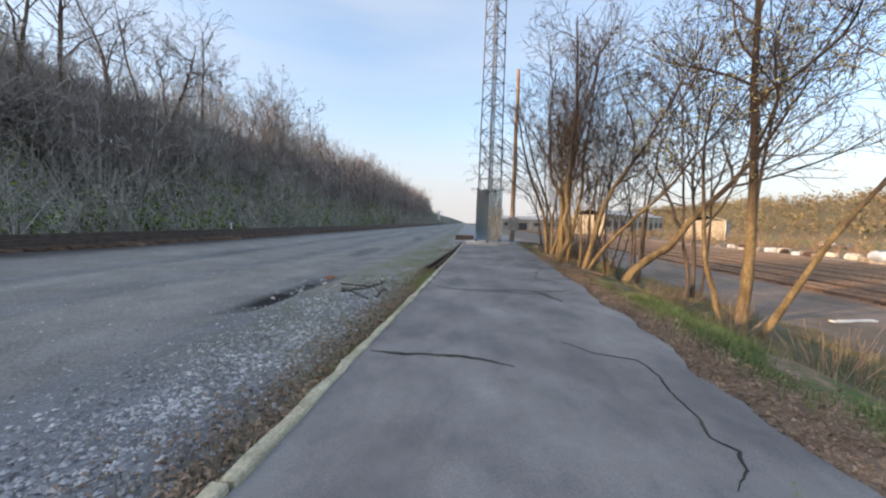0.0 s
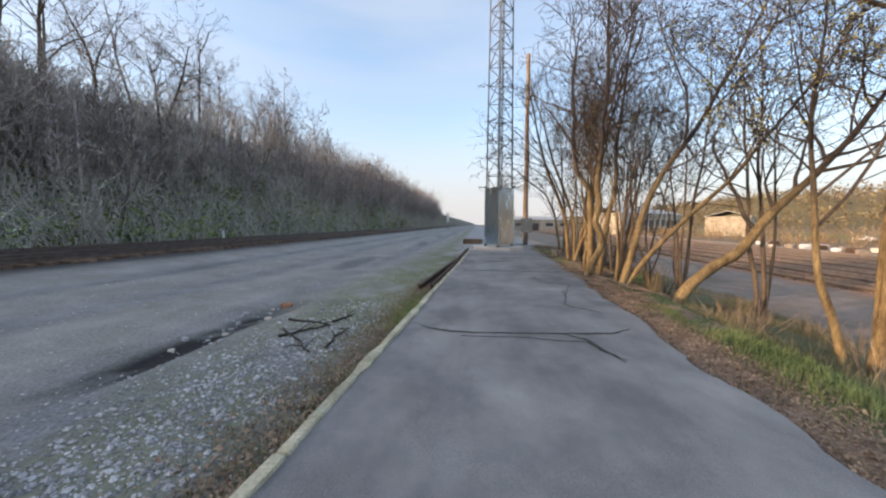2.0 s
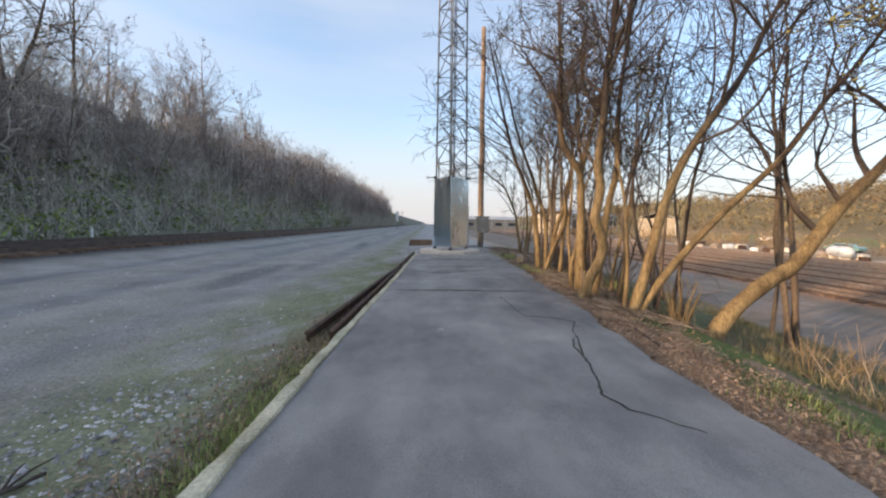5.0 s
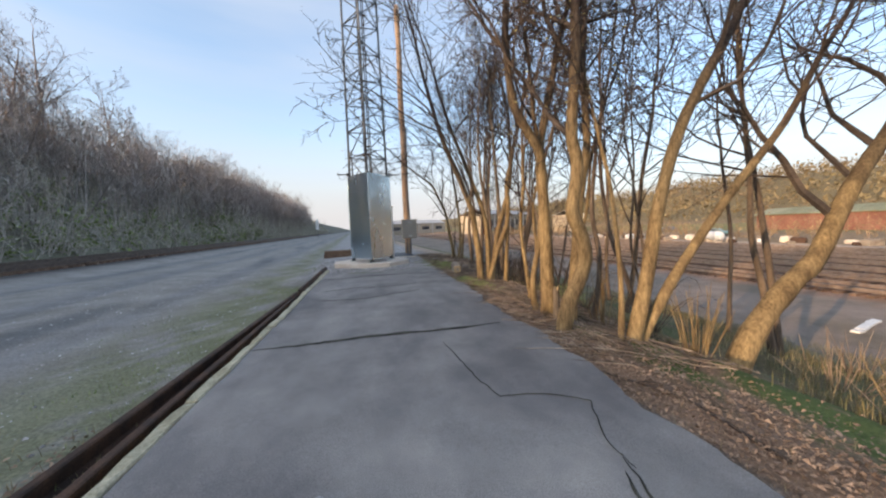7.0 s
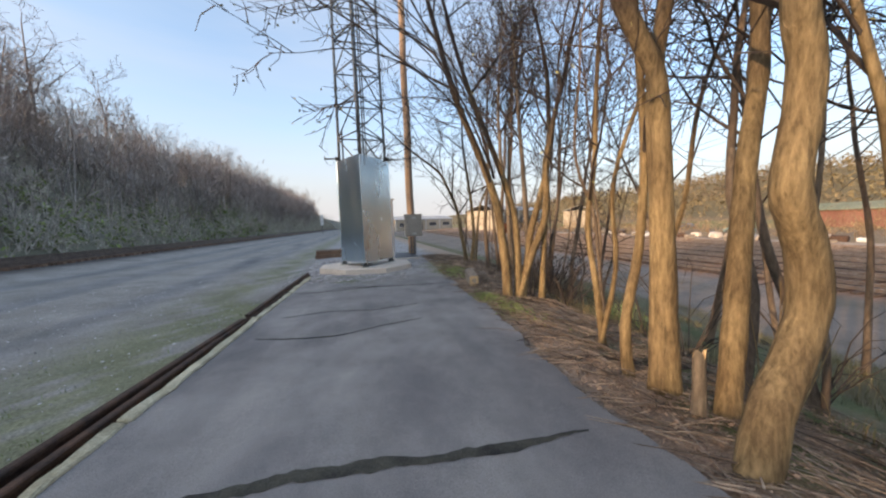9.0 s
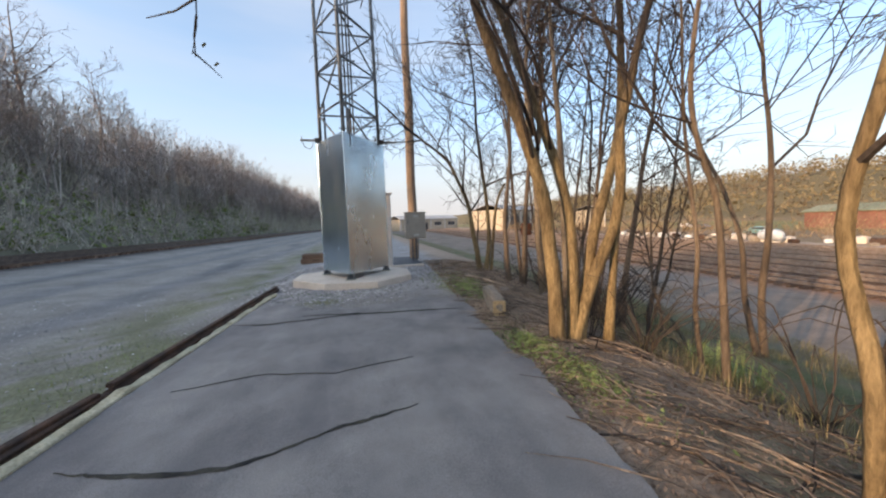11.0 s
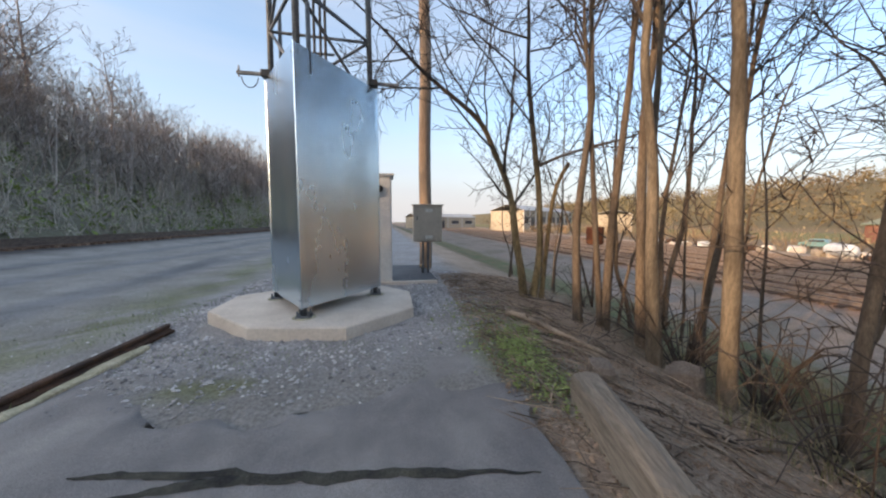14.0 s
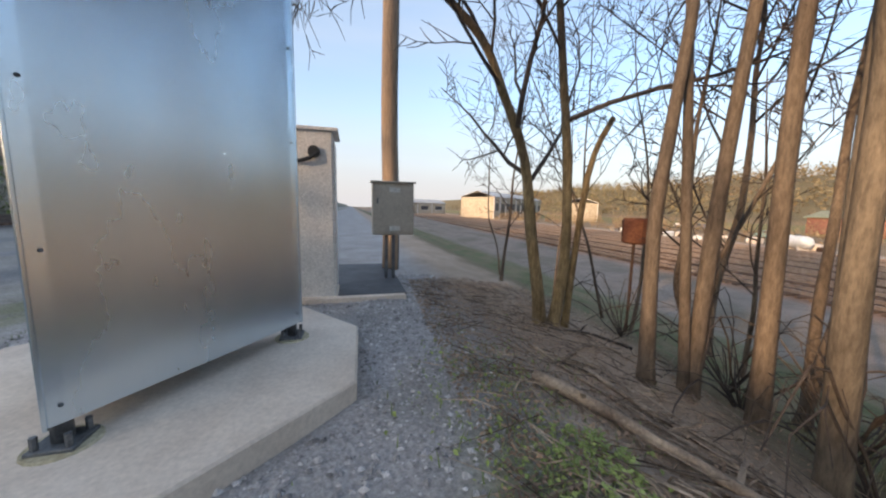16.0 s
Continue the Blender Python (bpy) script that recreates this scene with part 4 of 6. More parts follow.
    tree(55, at, [flat_stem(at, [(5.75, 0.0), (5.66, 1.23), (5.72, 2.05), (5.85, 3.3)], 0.075, 4.5)], "slim bare tree near the gravel", BANK, M_BARK_DARK)
    at = (5.5, 23.4)
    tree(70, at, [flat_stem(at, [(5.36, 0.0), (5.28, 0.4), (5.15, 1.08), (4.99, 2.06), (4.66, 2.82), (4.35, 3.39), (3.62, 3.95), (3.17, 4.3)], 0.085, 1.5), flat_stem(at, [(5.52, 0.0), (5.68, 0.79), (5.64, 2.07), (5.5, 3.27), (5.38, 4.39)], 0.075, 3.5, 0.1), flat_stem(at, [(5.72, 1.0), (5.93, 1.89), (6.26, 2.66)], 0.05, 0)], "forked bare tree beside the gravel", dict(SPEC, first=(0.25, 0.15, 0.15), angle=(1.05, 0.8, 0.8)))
    # taller dark trees further down the bank
    lean = dict(SPEC, kids=(11, 6, 5), first=(0.25, 0.15, 0.12))
    for i, (x, y) in enumerate([(7.2, 14.3), (8.6, 13.0), (8.4, 16.4), (9.4, 18.3), (10.4, 15.0), (8.0, 22.0), (7.3, 19.6), (9.2, 24.0), (8.8, 20.4)]):
        stems = [rand_stem(rng, rng.uniform(7.5, 10.0), rng.uniform(0.045, 0.075), (rng.uniform(-.1, .35), rng.uniform(-.2, .2)), (k * 0.15, 0)) for k in range(1 + i % 2)]
        tree(300 + i, (x, y), stems, "dark bare tree rising from the bank", lean, M_BARK_DARK, "trees on the bank")
    for i, (x, y) in enumerate([(6.9, 18.4), (7.4, 20.6), (7.6, 23.0), (6.8, 24.8), (7.6, 26.4), (6.3, 26.6), (8.4, 21.8), (6.6, 17.2), (8.2, 19.4), (7.9, 24.4), (9.0, 23.2), (8.8, 26.0), (6.9, 22.6), (9.4, 20.8), (7.2, 28.5)]):
        tree(80 + i, (x, y), [rand_stem(rng, rng.uniform(4.0, 7.0), rng.uniform(0.025, 0.055), (rng.uniform(-.3, .3), rng.uniform(-.15, .15)))], "thin dark bare sapling on the bank", THIN, M_BARK_DARK, "saplings")


near_trees()


def shoots(seed, x, y, count, h, spread_r, label, bark=None):
    """A tuft of straight pale shoots from one root."""
    rng = random.Random(seed)
    s = thing("shrub", (x, y, gz(x, y)), label, "shrub", "shrubs on the bank")
    for _ in range(count):
        a, r = rng.uniform(0, 6.28), rng.uniform(0, spread_r)
        o = Vector((math.cos(a) * r * 0.5, math.sin(a) * r * 0.5, -0.08))
        hh = h * rng.uniform(0.5, 1.1)
        e = o + Vector((math.cos(a) * r * 1.2, math.sin(a) * r * 1.2, hh))
        m = o.lerp(e, 0.5) + Vector((rng.uniform(-.05, .05), rng.uniform(-.05, .05), 0.04))
        part("shoot", Geo().tube([o, m, e], [0.008, 0.006, 0.003], 5), bark or M_BARK, s)


def bramble(seed, x, y, count, reach, thick=1.0):
    """Arching dark canes that bend back to the ground."""
    rng = random.Random(seed)
    s = thing("bramble", (x, y, gz(x, y)), "tangle of dark arching leafless canes", "shrub", "brambles on the bank")
    for _ in range(count):
        a, r, h = rng.uniform(0, 6.28), rng.uniform(0.5, 1.0) * reach, rng.uniform(0.5, 1.5)
        pts = []
        for i in range(7):
            t = i / 6
            px, py = math.cos(a + .3 * t) * r * t, math.sin(a + .3 * t) * r * t
            pts.append(Vector((px + rng.uniform(-.03, .03), py + rng.uniform(-.03, .03), -0.05 + h * math.sin(t * 2.4) * 0.9 + rng.uniform(-.02, .02))))
        w = thick * rng.uniform(0.005, 0.011)
        part("cane", Geo().tube(pts, [w * (1 - .11 * i) for i in range(7)], 5), M_TWIG, s)


for k, (x, y) in enumerate([(5.6, 18.0), (6.4, 19.2), (7.2, 19.6), (6.9, 21.2), (7.4, 22.4), (5.4, 17.0), (7.6, 18.2), (6.7, 23.4), (5.4, 14.4), (6.0, 15.6), (6.3, 13.6), (8.0, 20.6)]):
    bramble(900 + k, x, y, 13, 1.5)

for k, (x, y) in enumerate([(6.5, 20.8), (7.2, 21.3), (6.9, 20.1), (7.7, 20.7), (7.0, 22.0), (6.2, 18.6), (5.9, 17.6)]):
    bramble(950 + k, x, y, 12, 1.9, 1.4)

shoots(1, 4.95, 11.75, 26, 0.95, 0.32, "tuft of straight pale leafless shoots")
for k, (x, y) in enumerate([(5.3, 9.2), (6.0, 7.6), (6.5, 10.4), (7.6, 9.2), (7.4, 11.6), (8.6, 10.4), (6.9, 6.0), (8.2, 7.4), (9.4, 12.2), (5.6, 5.2)]):
    shoots(20 + k, x, y, 18, 0.85, 0.5, "dry leafless brush on the grassy slope", M_STICK)
shoots(2, 5.6, 10.2, 14, 0.7, 0.4, "sparse leafless shrub on the bank")
shoots(3, 4.9, 17.6, 12, 1.3, 0.4, "thin dark leafless shoots behind the stems", M_TWIG)
shoots(5, 4.6, 13.0, 12, 1.2, 0.4, "thin leafless shoots between the trunks")
shoots(6, 5.6, 18.6, 14, 1.0, 0.5, "dark leafless shoots on the shaded bank", M_TWIG)


# ---- wooded hillside ----
def hillside():
    spec = dict(SPEC, kids=(10, 6, 5), first=(0.2, 0.18, 0.15), fine=0.0175, far=True)
    protos = []
    rng = random.Random(77)
    for i, (h, r) in enumerate([(12, 0.17), (10, 0.14), (13, 0.19), (8, 0.11), (9, 0.12), (11, 0.15), (7, 0.09)]):
        stems = [rand_stem(rng, h, r, (rng.uniform(-.2, .2), rng.uniform(-.2, .2)))]
        if i % 2:
            stems.append(rand_stem(rng, h * 0.8, r * 0.7, (rng.uniform(-.4, .4), rng.uniform(-.4, .4))))
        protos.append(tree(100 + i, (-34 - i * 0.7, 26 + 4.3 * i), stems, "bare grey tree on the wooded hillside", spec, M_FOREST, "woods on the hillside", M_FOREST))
    # the wide dark tree that stands clear of the others, and tall ones beside it
    wide = dict(spec, angle=(1.15, 0.85, 0.8), lift=(0.02, 0.0, 0.0, 0.0), kids=(14, 8, 5), fine=0.016)
    tree(120, (-32.0, 33.5), [([(0, 0, -.2), (0.3, 0.2, 2.0), (0.9, 0.3, 4.2), (1.9, 0.4, 6.4)], 0.24, 4.5), ([(0.2, 0, 1.2), (-0.4, 0.4, 3.6), (-0.8, 0.6, 6.4)], 0.17, 4.5)], "dark wide-spreading bare tree on the hillside", wide, M_BARK_DARK, "woods on the hillside", M_BARK_DARK)
    for k, (x, y) in enumerate([(-31, 21), (-31.5, 24.4), (-32.5, 28.2), (-30, 17.5), (-33, 40)]):
        tree(121 + k, (x, y), [rand_stem(rng, 14.5, 0.2, (rng.uniform(-.15, .15), rng.uniform(-.15, .15)))], "tall dark bare tree on the hillside", dict(spec, fine=0.015), M_BARK_DARK, "woods on the hillside", M_BARK_DARK)
    # thin many-stemmed growth below the taller trees
    bushy = dict(SPEC, far=True, kids=(6, 4, 3), first=(0.15, 0.15, 0.15), fine=0.018, ratio=(0.5, 0.5, 0.5))
    low = []
    for k in range(4):
        stems = [rand_stem(rng, rng.uniform(3.5, 6.0), 0.045, (rng.uniform(-.7, .7), rng.uniform(-.7, .7)), (rng.uniform(-.5, .5), rng.uniform(-.5, .5))) for _ in range(3)]
        low.append(tree(140 + k, (-27.0 - 2 * k, 20 + 6 * k), stems, "grey leafless scrub tree on the hillside", bushy, M_FOREST, "scrub on the hillside", M_BRUSH_STEM))
    for k in range(66):
        y = 15 + 249 * (k / 66) ** 1.9 + rng.uniform(-2, 2)
        x = -rng.uniform(23, 43)
        s = rng.uniform(0.8, 1.7)
        o = copy_thing(rng.choice(low), Matrix.Translation((x, y, gz(x, y))) @ pose(0, 0, 0, 0, 0, rng.uniform(0, 360)))
        o.scale = (s, s, s)
    for k in range(98):
        y = 22 + 312 * (k / 98) ** 1.9 + rng.uniform(-2, 2)
        x = -rng.uniform(24, 42) if k % 3 else -rng.uniform(35, 43)
        s = rng.uniform(0.62, 1.14) * (0.75 if x > -29 else 1)
        if y < 46:
            s *= 0.6
        elif y > 58:
            s *= 1.15
        o = copy_thing(rng.choice(protos), Matrix.Translation((x, y, gz(x, y))) @ pose(0, 0, 0, 0, 0, rng.uniform(0, 360)))
        o.scale = (s, s, s)
    # full crowns along the skyline
    for k in range(46):
        y = 50 + 190 * (k / 46) ** 1.6 + rng.uniform(-2, 2)
        x = -rng.uniform(33, 42)
        s = rng.uniform(0.6, 0.95)
        o = copy_thing(rng.choice(protos), Matrix.Translation((x, y, gz(x, y))) @ pose(0, 0, 0, 0, 0, rng.uniform(0, 360)))
        o.scale = (s * 1.25, s * 1.25, s)
    # unseen trees added along the crest behind, to dapple and dim the sunlight
    for k in range(16):
        x, y = -rng.uniform(33, 39), 0.5 + 0.6 * k + rng.uniform(-.5, .5)
        o = copy_thing(rng.choice(protos), Matrix.Translation((x, y, gz(x, y))) @ pose(0, 0, 0, 0, 0, rng.uniform(0, 360)))
        o.scale = (0.8, 0.8, 0.8)
    for k in range(16):
        x, y = -rng.uniform(34, 43), -52 + 3.4 * k + rng.uniform(-1, 1)
        o = copy_thing(rng.choice(protos), Matrix.Translation((x, y, gz(x, y))) @ pose(0, 0, 0, 0, 0, rng.uniform(0, 360)))
        o.scale = (0.7, 0.7, 0.7)


hillside()


def hillside_thicket():
    """The mass of thin stems and fine twigs that closes the gaps between the hillside's trees."""
    rng = np.random.default_rng(31)
    n = 1150
    y = 21 + 228 * rng.uniform(0, 1, n) ** 1.9
    x = -rng.uniform(27.0, 41, n)
    z = ground_z(x, y)
    crest = np.clip(12.6 + 5.0 * sstep(40, 62, y) + 4.5 * sstep(58, 115, y) + 1.9 * wave(x, y, 0.28, 0.7) + rng.normal(0, 2.0, n), 10.0, 26.0)
    h = np.maximum(crest - z, 3.0) * np.where(x > -31, 0.85, 1.0)
    g = Geo()

    def sliver(p, q, w):
        d = q - p
        side = np.stack([-d[:, 1], d[:, 0], rng.normal(0, 0.3, len(d))], -1)
        side *= (w / np.maximum(np.linalg.norm(side, axis=1), 1e-6))[:, None]
        o = len(g.v)
        g.v += np.stack([p - side, p + side, q], 1).reshape(-1, 3).tolist()
        g.f += (o + np.arange(3 * len(p)).reshape(-1, 3)).tolist()

    foot = np.stack([x, y, z - 0.2], -1)
    far = 1 + np.maximum(y, 0) / 90
    for k in range(2):
        lean = np.stack([rng.normal(0, 0.13, n), rng.normal(0, 0.13, n), np.ones(n)], -1)
        hk = h * rng.uniform(0.55, 1.0, n)
        top = foot + lean * hk[:, None]
        sliver(foot, top, rng.uniform(0.03, 0.075, n) * far)
        # limbs from the stem, then twigs from each limb
        for j in range(14):
            t = rng.uniform(0.25, 0.97, n)
            a = rng.uniform(0, 2 * np.pi, n)
            p = foot + (top - foot) * t[:, None]
            ln = hk * (1.05 - t) * rng.uniform(0.25, 0.6, n) + 0.3
            q = p + np.stack([np.cos(a) * 0.75, np.sin(a) * 0.75, rng.uniform(0.4, 1.1, n)], -1) * ln[:, None]
            sliver(p, q, rng.uniform(0.018, 0.034, n) * far)
            for m in range(6):
                u = p + (q - p) * rng.uniform(0.25, 1.0, n)[:, None]
                e = u + np.stack([rng.normal(0, 0.5, n), rng.normal(0, 0.5, n), rng.uniform(0.1, 1.0, n)], -1) * (ln * rng.uniform(0.3, 0.6, n))[:, None]
                sliver(u, e, rng.uniform(0.012, 0.022, n) * far)
    solo("hillside_thicket", g, M_THICKET, "grey mass of thin leafless trees on the hillside, paled with painted haze", "woods", kind="stuff")


hillside_thicket()


def brush(name, count, area, height, mat, stem_mat, label, seed, size):
    """Tangled undergrowth: bent stems with twigs, and few ragged leaf clusters."""
    rng = np.random.default_rng(seed)
    x = rng.uniform(area[0], area[1], count)
    y = area[2] + (area[3] - area[2]) * rng.uniform(0, 1, count) ** 2.0
    z = ground_z(x, y)
    tall = np.clip(0.75 + 0.5 * wave(x, y, 0.35, 1.3) + 0.3 * wave(x, y, 0.9, 0.2), 0.25, 2.0)
    leaves, stems = Geo(), Geo()
    for i in range(count):
        h = height * rng.uniform(0.5, 1.0) * tall[i]
        b = Vector((x[i], y[i], z[i] - 0.1))
        sc = 1 + y[i] / 70
        for s in range(3):
            lean = Vector((rng.normal(0, 0.35), rng.normal(0, 0.35), 1))
            m = b + lean * (h * 0.5) + Vector(rng.normal(0, 0.12, 3).tolist())
            e = b + lean * h + Vector(rng.normal(0, 0.3, 3).tolist())
            stems.tube([b, m, e], [0.022 * sc, 0.016 * sc, 0.006 * sc], 3, False)
            for w in range(1):
                q = m.lerp(e, rng.uniform(0, 0.9))
                stems.tube([q, q + Vector((rng.normal(0, 0.4), rng.normal(0, 0.4), rng.uniform(0, 0.6))) * (0.35 * h)], [0.009 * sc, 0.004 * sc], 3, False)
        for s in range(15):
            t = rng.uniform(0.05, 1.0)
            c = b + Vector((0, 0, h * t)) + Vector(rng.normal(0, 0.4, 3).tolist())
            a = Vector(rng.normal(0, 1, 3).tolist()).normalized() * size * rng.uniform(0.5, 1.3) * sc
            d = Vector(rng.normal(0, 1, 3).tolist()).normalized() * size * rng.uniform(0.3, 0.8) * sc
            o = len(leaves.v)
            leaves.v += [tuple(c - a), tuple(c + d), tuple(c + a), tuple(c - d * 0.6)]
            leaves.f.append((o, o + 1, o + 2, o + 3))
    ob = thing(name, (0, 0, 0), label, "undergrowth", kind="stuff")
    tagged(part("foliage", leaves, mat, ob), kind="stuff")
    tagged(part("brushwood", stems, stem_mat, ob), kind="stuff")
    return ob


brush("green_thicket", 520, (-29.5, -21.8, 12, 110), 2.0, mixed("green_brush", (0.14, 0.19, 0.05), (0.24, 0.29, 0.10), 0.25, 3.0, 0.9, 0, 0, island=0.4), M_BRUSH_STEM, "light green bushes at the foot of the hill", 6, 0.17)
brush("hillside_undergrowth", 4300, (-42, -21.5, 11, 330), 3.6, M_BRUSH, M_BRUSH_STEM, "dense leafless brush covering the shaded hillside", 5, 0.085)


# ---- railway tracks ----
def track(x0, y0, x1, y1, z, label, group, rail_mat):
    t = thing("railway_track", (0, 0, 0), label, "railway track", group)
    d = Vector((x1 - x0, y1 - y0, 0))
    n = Vector((d.y, -d.x, 0)).normalized()
    for s in (-0.72, 0.72):
        a = Vector((x0, y0, z + 0.14)) + n * s
        part("rail", rail_profile(Geo(), a, a + d, 0.17, 0.14, 0.075), rail_mat, t)
    g = Geo()
    rng = random.Random(int(x0 * 10))
    L = d.length
    k = 0.0
    ang = -math.degrees(math.atan2(d.x, d.y))
    while k < min(L, 190):
        p = Vector((x0, y0, z + 0.02)) + d.normalized() * k
        g.box(Matrix.Translation(p) @ pose(0, 0, 0, 0, 0, ang + rng.uniform(-1, 1)), 2.5, 0.23, 0.16)
        k += 0.56
    tagged(part("sleeper_bed", g, M_SLEEPER, t, "weathered wooden sleepers"), kind="stuff")
    return t


for x in (-14.9, -18.6):
    track(x, -25, x - 1.5, 320, 0.10, "dark main line track at the foot of the hill", "main line tracks", M_RAIL_DARK)
for i in range(7):
    x = 23.0 + 3.7 * i
    track(x - 1.2, -20, x + 19, 330, YARD + 0.0, "rusty track in the low rail yard", "rail yard tracks", M_RAIL)


def signal(x, y, h, label):
    s = thing("railway_signal", (x, y, gz(x, y)), label, "railway signal", "trackside markers")
    part("post", Geo().tube([Vector((0, 0, -0.2)), Vector((0, 0, h))], [0.09, 0.08], 8), M_STEEL, s)
    part("board", Geo().box(Matrix.Translation((0, -0.12, h * 0.72)), 0.75, 0.12, h * 0.55, 0.03), M_WHITE, s, "white painted board")


signal(-8.9, 107, 5.2, "white signal post beside the main line")


def post(x, y, h):
    p = thing("marker_post", (x, y, gz(x, y)), "short white marker post beside the track", "marker post", "trackside markers")
    part("shaft", Geo().box(Matrix.Translation((0, 0, h / 2 - 0.1)), 0.12, 0.12, h + 0.2, 0.015), M_WHITE, p)


post(-21.0, 28.0, 0.9)


# ---- loose things on the lot ----
def fallen_branch(pts, r, seed, label="dead branch lying on the gravel", twigs=3, group="fallen branches", mat=None):
    mat = mat or M_TWIG
    rng = random.Random(seed)
    x0, y0 = pts[0]
    z0 = gz(x0, y0)
    fb = thing("fallen_branch", (x0, y0, z0), label, "branch", group)
    fine = []
    n = 9
    for i in range(n):
        t = i / (n - 1)
        k = min(int(t * (len(pts) - 1)), len(pts) - 2)
        u = t * (len(pts) - 1) - k
        x = pts[k][0] + (pts[k + 1][0] - pts[k][0]) * u + rng.uniform(-.02, .02)
        y = pts[k][1] + (pts[k + 1][1] - pts[k][1]) * u + rng.uniform(-.02, .02)
        fine.append(Vector((x - x0, y - y0, gz(x, y) - z0 + r * 0.8 + rng.uniform(0, .015))))
    part("limb", Geo().tube(fine, [r * (1 - 0.55 * i / n) for i in range(n)], 6), mat, fb, "", True)
    for _ in range(twigs):
        q = fine[rng.randrange(2, n - 1)]
        e = q + Vector((rng.uniform(-.3, .3), rng.uniform(-.3, .3), rng.uniform(0.0, .12)))
        part("twig", Geo().tube([q, q.lerp(e, .5) + Vector((0, 0, .02)), e], [r * .45, r * .35, r * .15], 4), mat, fb)


for k, pts in enumerate([[(-3.0, 7.65), (-2.5, 7.62), (-2.14, 7.5)], [(-2.65, 6.86), (-2.45, 7.2), (-2.2, 7.55)], [(-2.82, 7.2), (-2.35, 6.8), (-1.93, 6.37)], [(-2.21, 7.71), (-2.0, 8.19)], [(-1.78, 6.57), (-1.85, 7.0), (-1.81, 7.38)]]):
    fallen_branch(pts, 0.021, k)
rng_d = random.Random(31)
for k in range(44):
    y = rng_d.uniform(13.5, 23.0)
    x = right_edge(y) + rng_d.uniform(0.9, 2.9)
    a, ln = rng_d.gauss(2.2, 0.5), rng_d.uniform(0.5, 1.6)
    fallen_branch([(x, y), (x + math.cos(a) * ln * .5, y + math.sin(a) * ln * .5), (x + math.cos(a + .2) * ln, y + math.sin(a + .2) * ln)], rng_d.uniform(0.008, 0.022), 60 + k, "pale dead branch among the leaf litter", 2, "branches in the litter", M_STICK if k % 3 else M_TWIG)
fallen_branch([(3.2, 9.9), (3.3, 10.6), (3.05, 11.4)], 0.014, 400, "thin stick lying along the path edge", 1, "branches in the litter")
fallen_branch([(4.2, 11.2), (4.5, 11.4), (4.8, 11.6)], 0.014, 401, "pale stick below the trees", 1, "branches in the litter")
fallen_branch([(5.0, 22.4), (5.5, 22.7), (6.0, 22.75)], 0.025, 402, "pale dead branch at the foot of the forked tree", 2, "branches in the litter", M_STICK)
fallen_branch([(4.45, 22.05), (4.7, 21.5), (4.98, 20.95), (5.2, 20.5)], 0.06, 403, "rotten pale log lying down the bank", 3, "branches in the litter", M_STICK)
fallen_branch([(5.1, 22.3), (5.25, 21.5), (5.45, 20.6), (5.6, 20.1)], 0.028, 404, "long pale stick lying down the bank", 3, "branches in the litter", M_STICK)
fallen_branch([(4.8, 22.7), (4.95, 21.9), (5.2, 21.2)], 0.02, 405, "long pale stick lying down the bank", 3, "branches in the litter", M_STICK)


def rough_block(name, x, y, size, mat, label, category, seed, rz=0.0, group="", dz=0.0):
    """A chipped block of stone, brick or timber resting on the ground."""
    rng = random.Random(seed)
    b = bmesh.new()
    bmesh.ops.create_cube(b, size=1)
    bmesh.ops.subdivide_edges(b, edges=b.edges[:], cuts=2, use_grid_fill=True)
    for v in b.verts:
        k = 1 - 0.13 * max(0, v.co.length - 0.6) / 0.26
        v.co = Vector((v.co.x * size[0], v.co.y * size[1], v.co.z * size[2])) * k
        v.co += Vector((rng.uniform(-1, 1), rng.uniform(-1, 1), rng.uniform(-1, 1))) * min(size) * 0.06
    bmesh.ops.bevel(b, geom=[e for e in b.edges if e.calc_face_angle(0) > 0.9], offset=min(size) * 0.07, segments=1, affect="EDGES")
    g = Geo()
    b.verts.index_update()
    g.v = [tuple(v.co) for v in b.verts]
    g.f = [tuple(v.index for v in f.verts) for f in b.faces]
    b.free()
    ob = solo(name, g, mat, label, category, group)
    ob.matrix_world = Matrix.Translation((x, y, gz(x, y) + size[2] * 0.42 + dz)) @ pose(0, 0, 0, 0, 0, rz)
    return ob


M_BRICK = mixed("broken_brick", (0.34, 0.15, 0.08), (0.46, 0.23, 0.13), 8.0, 70.0, 0.95, 0, 0.4, 0.004)
for k in range(14):
    t = k / 13
    x, y = -3.75 + rng_d.gauss(0, 0.22), 6.4 + 2.4 * t + rng_d.gauss(0, 0.1)
    s = rng_d.uniform(0.035, 0.08)
    rough_block("rubble_stone", x, y, (s * 1.4, s, s * 0.7), M_STONE if k % 4 else M_CONC, "broken piece of pale rubble in the dark rut", "stone", 500 + k, rng_d.uniform(0, 180), "rubble in the rut")
rough_block("loose_stone", 0.55, 10.4, (0.06, 0.05, 0.04), M_STONE, "small dark stone lying on the asphalt", "stone", 533, 20, "", 0.07)
rough_block("brick", -3.78, 8.9, (0.22, 0.11, 0.09), M_BRICK, "broken orange brick at the end of the rut", "brick", 530, 25)
baulk = rough_block("timber", 4.0, 18.93, (0.24, 1.34, 0.30), M_TIMBER, "short weathered timber baulk lying in the weeds", "timber", 531, -12.8)
part("end_grain", Geo().box(Matrix.Translation((0.0, -0.655, 0.0)), 0.2, 0.03, 0.25, 0.012), M_CUT, baulk, "pale broken end grain")
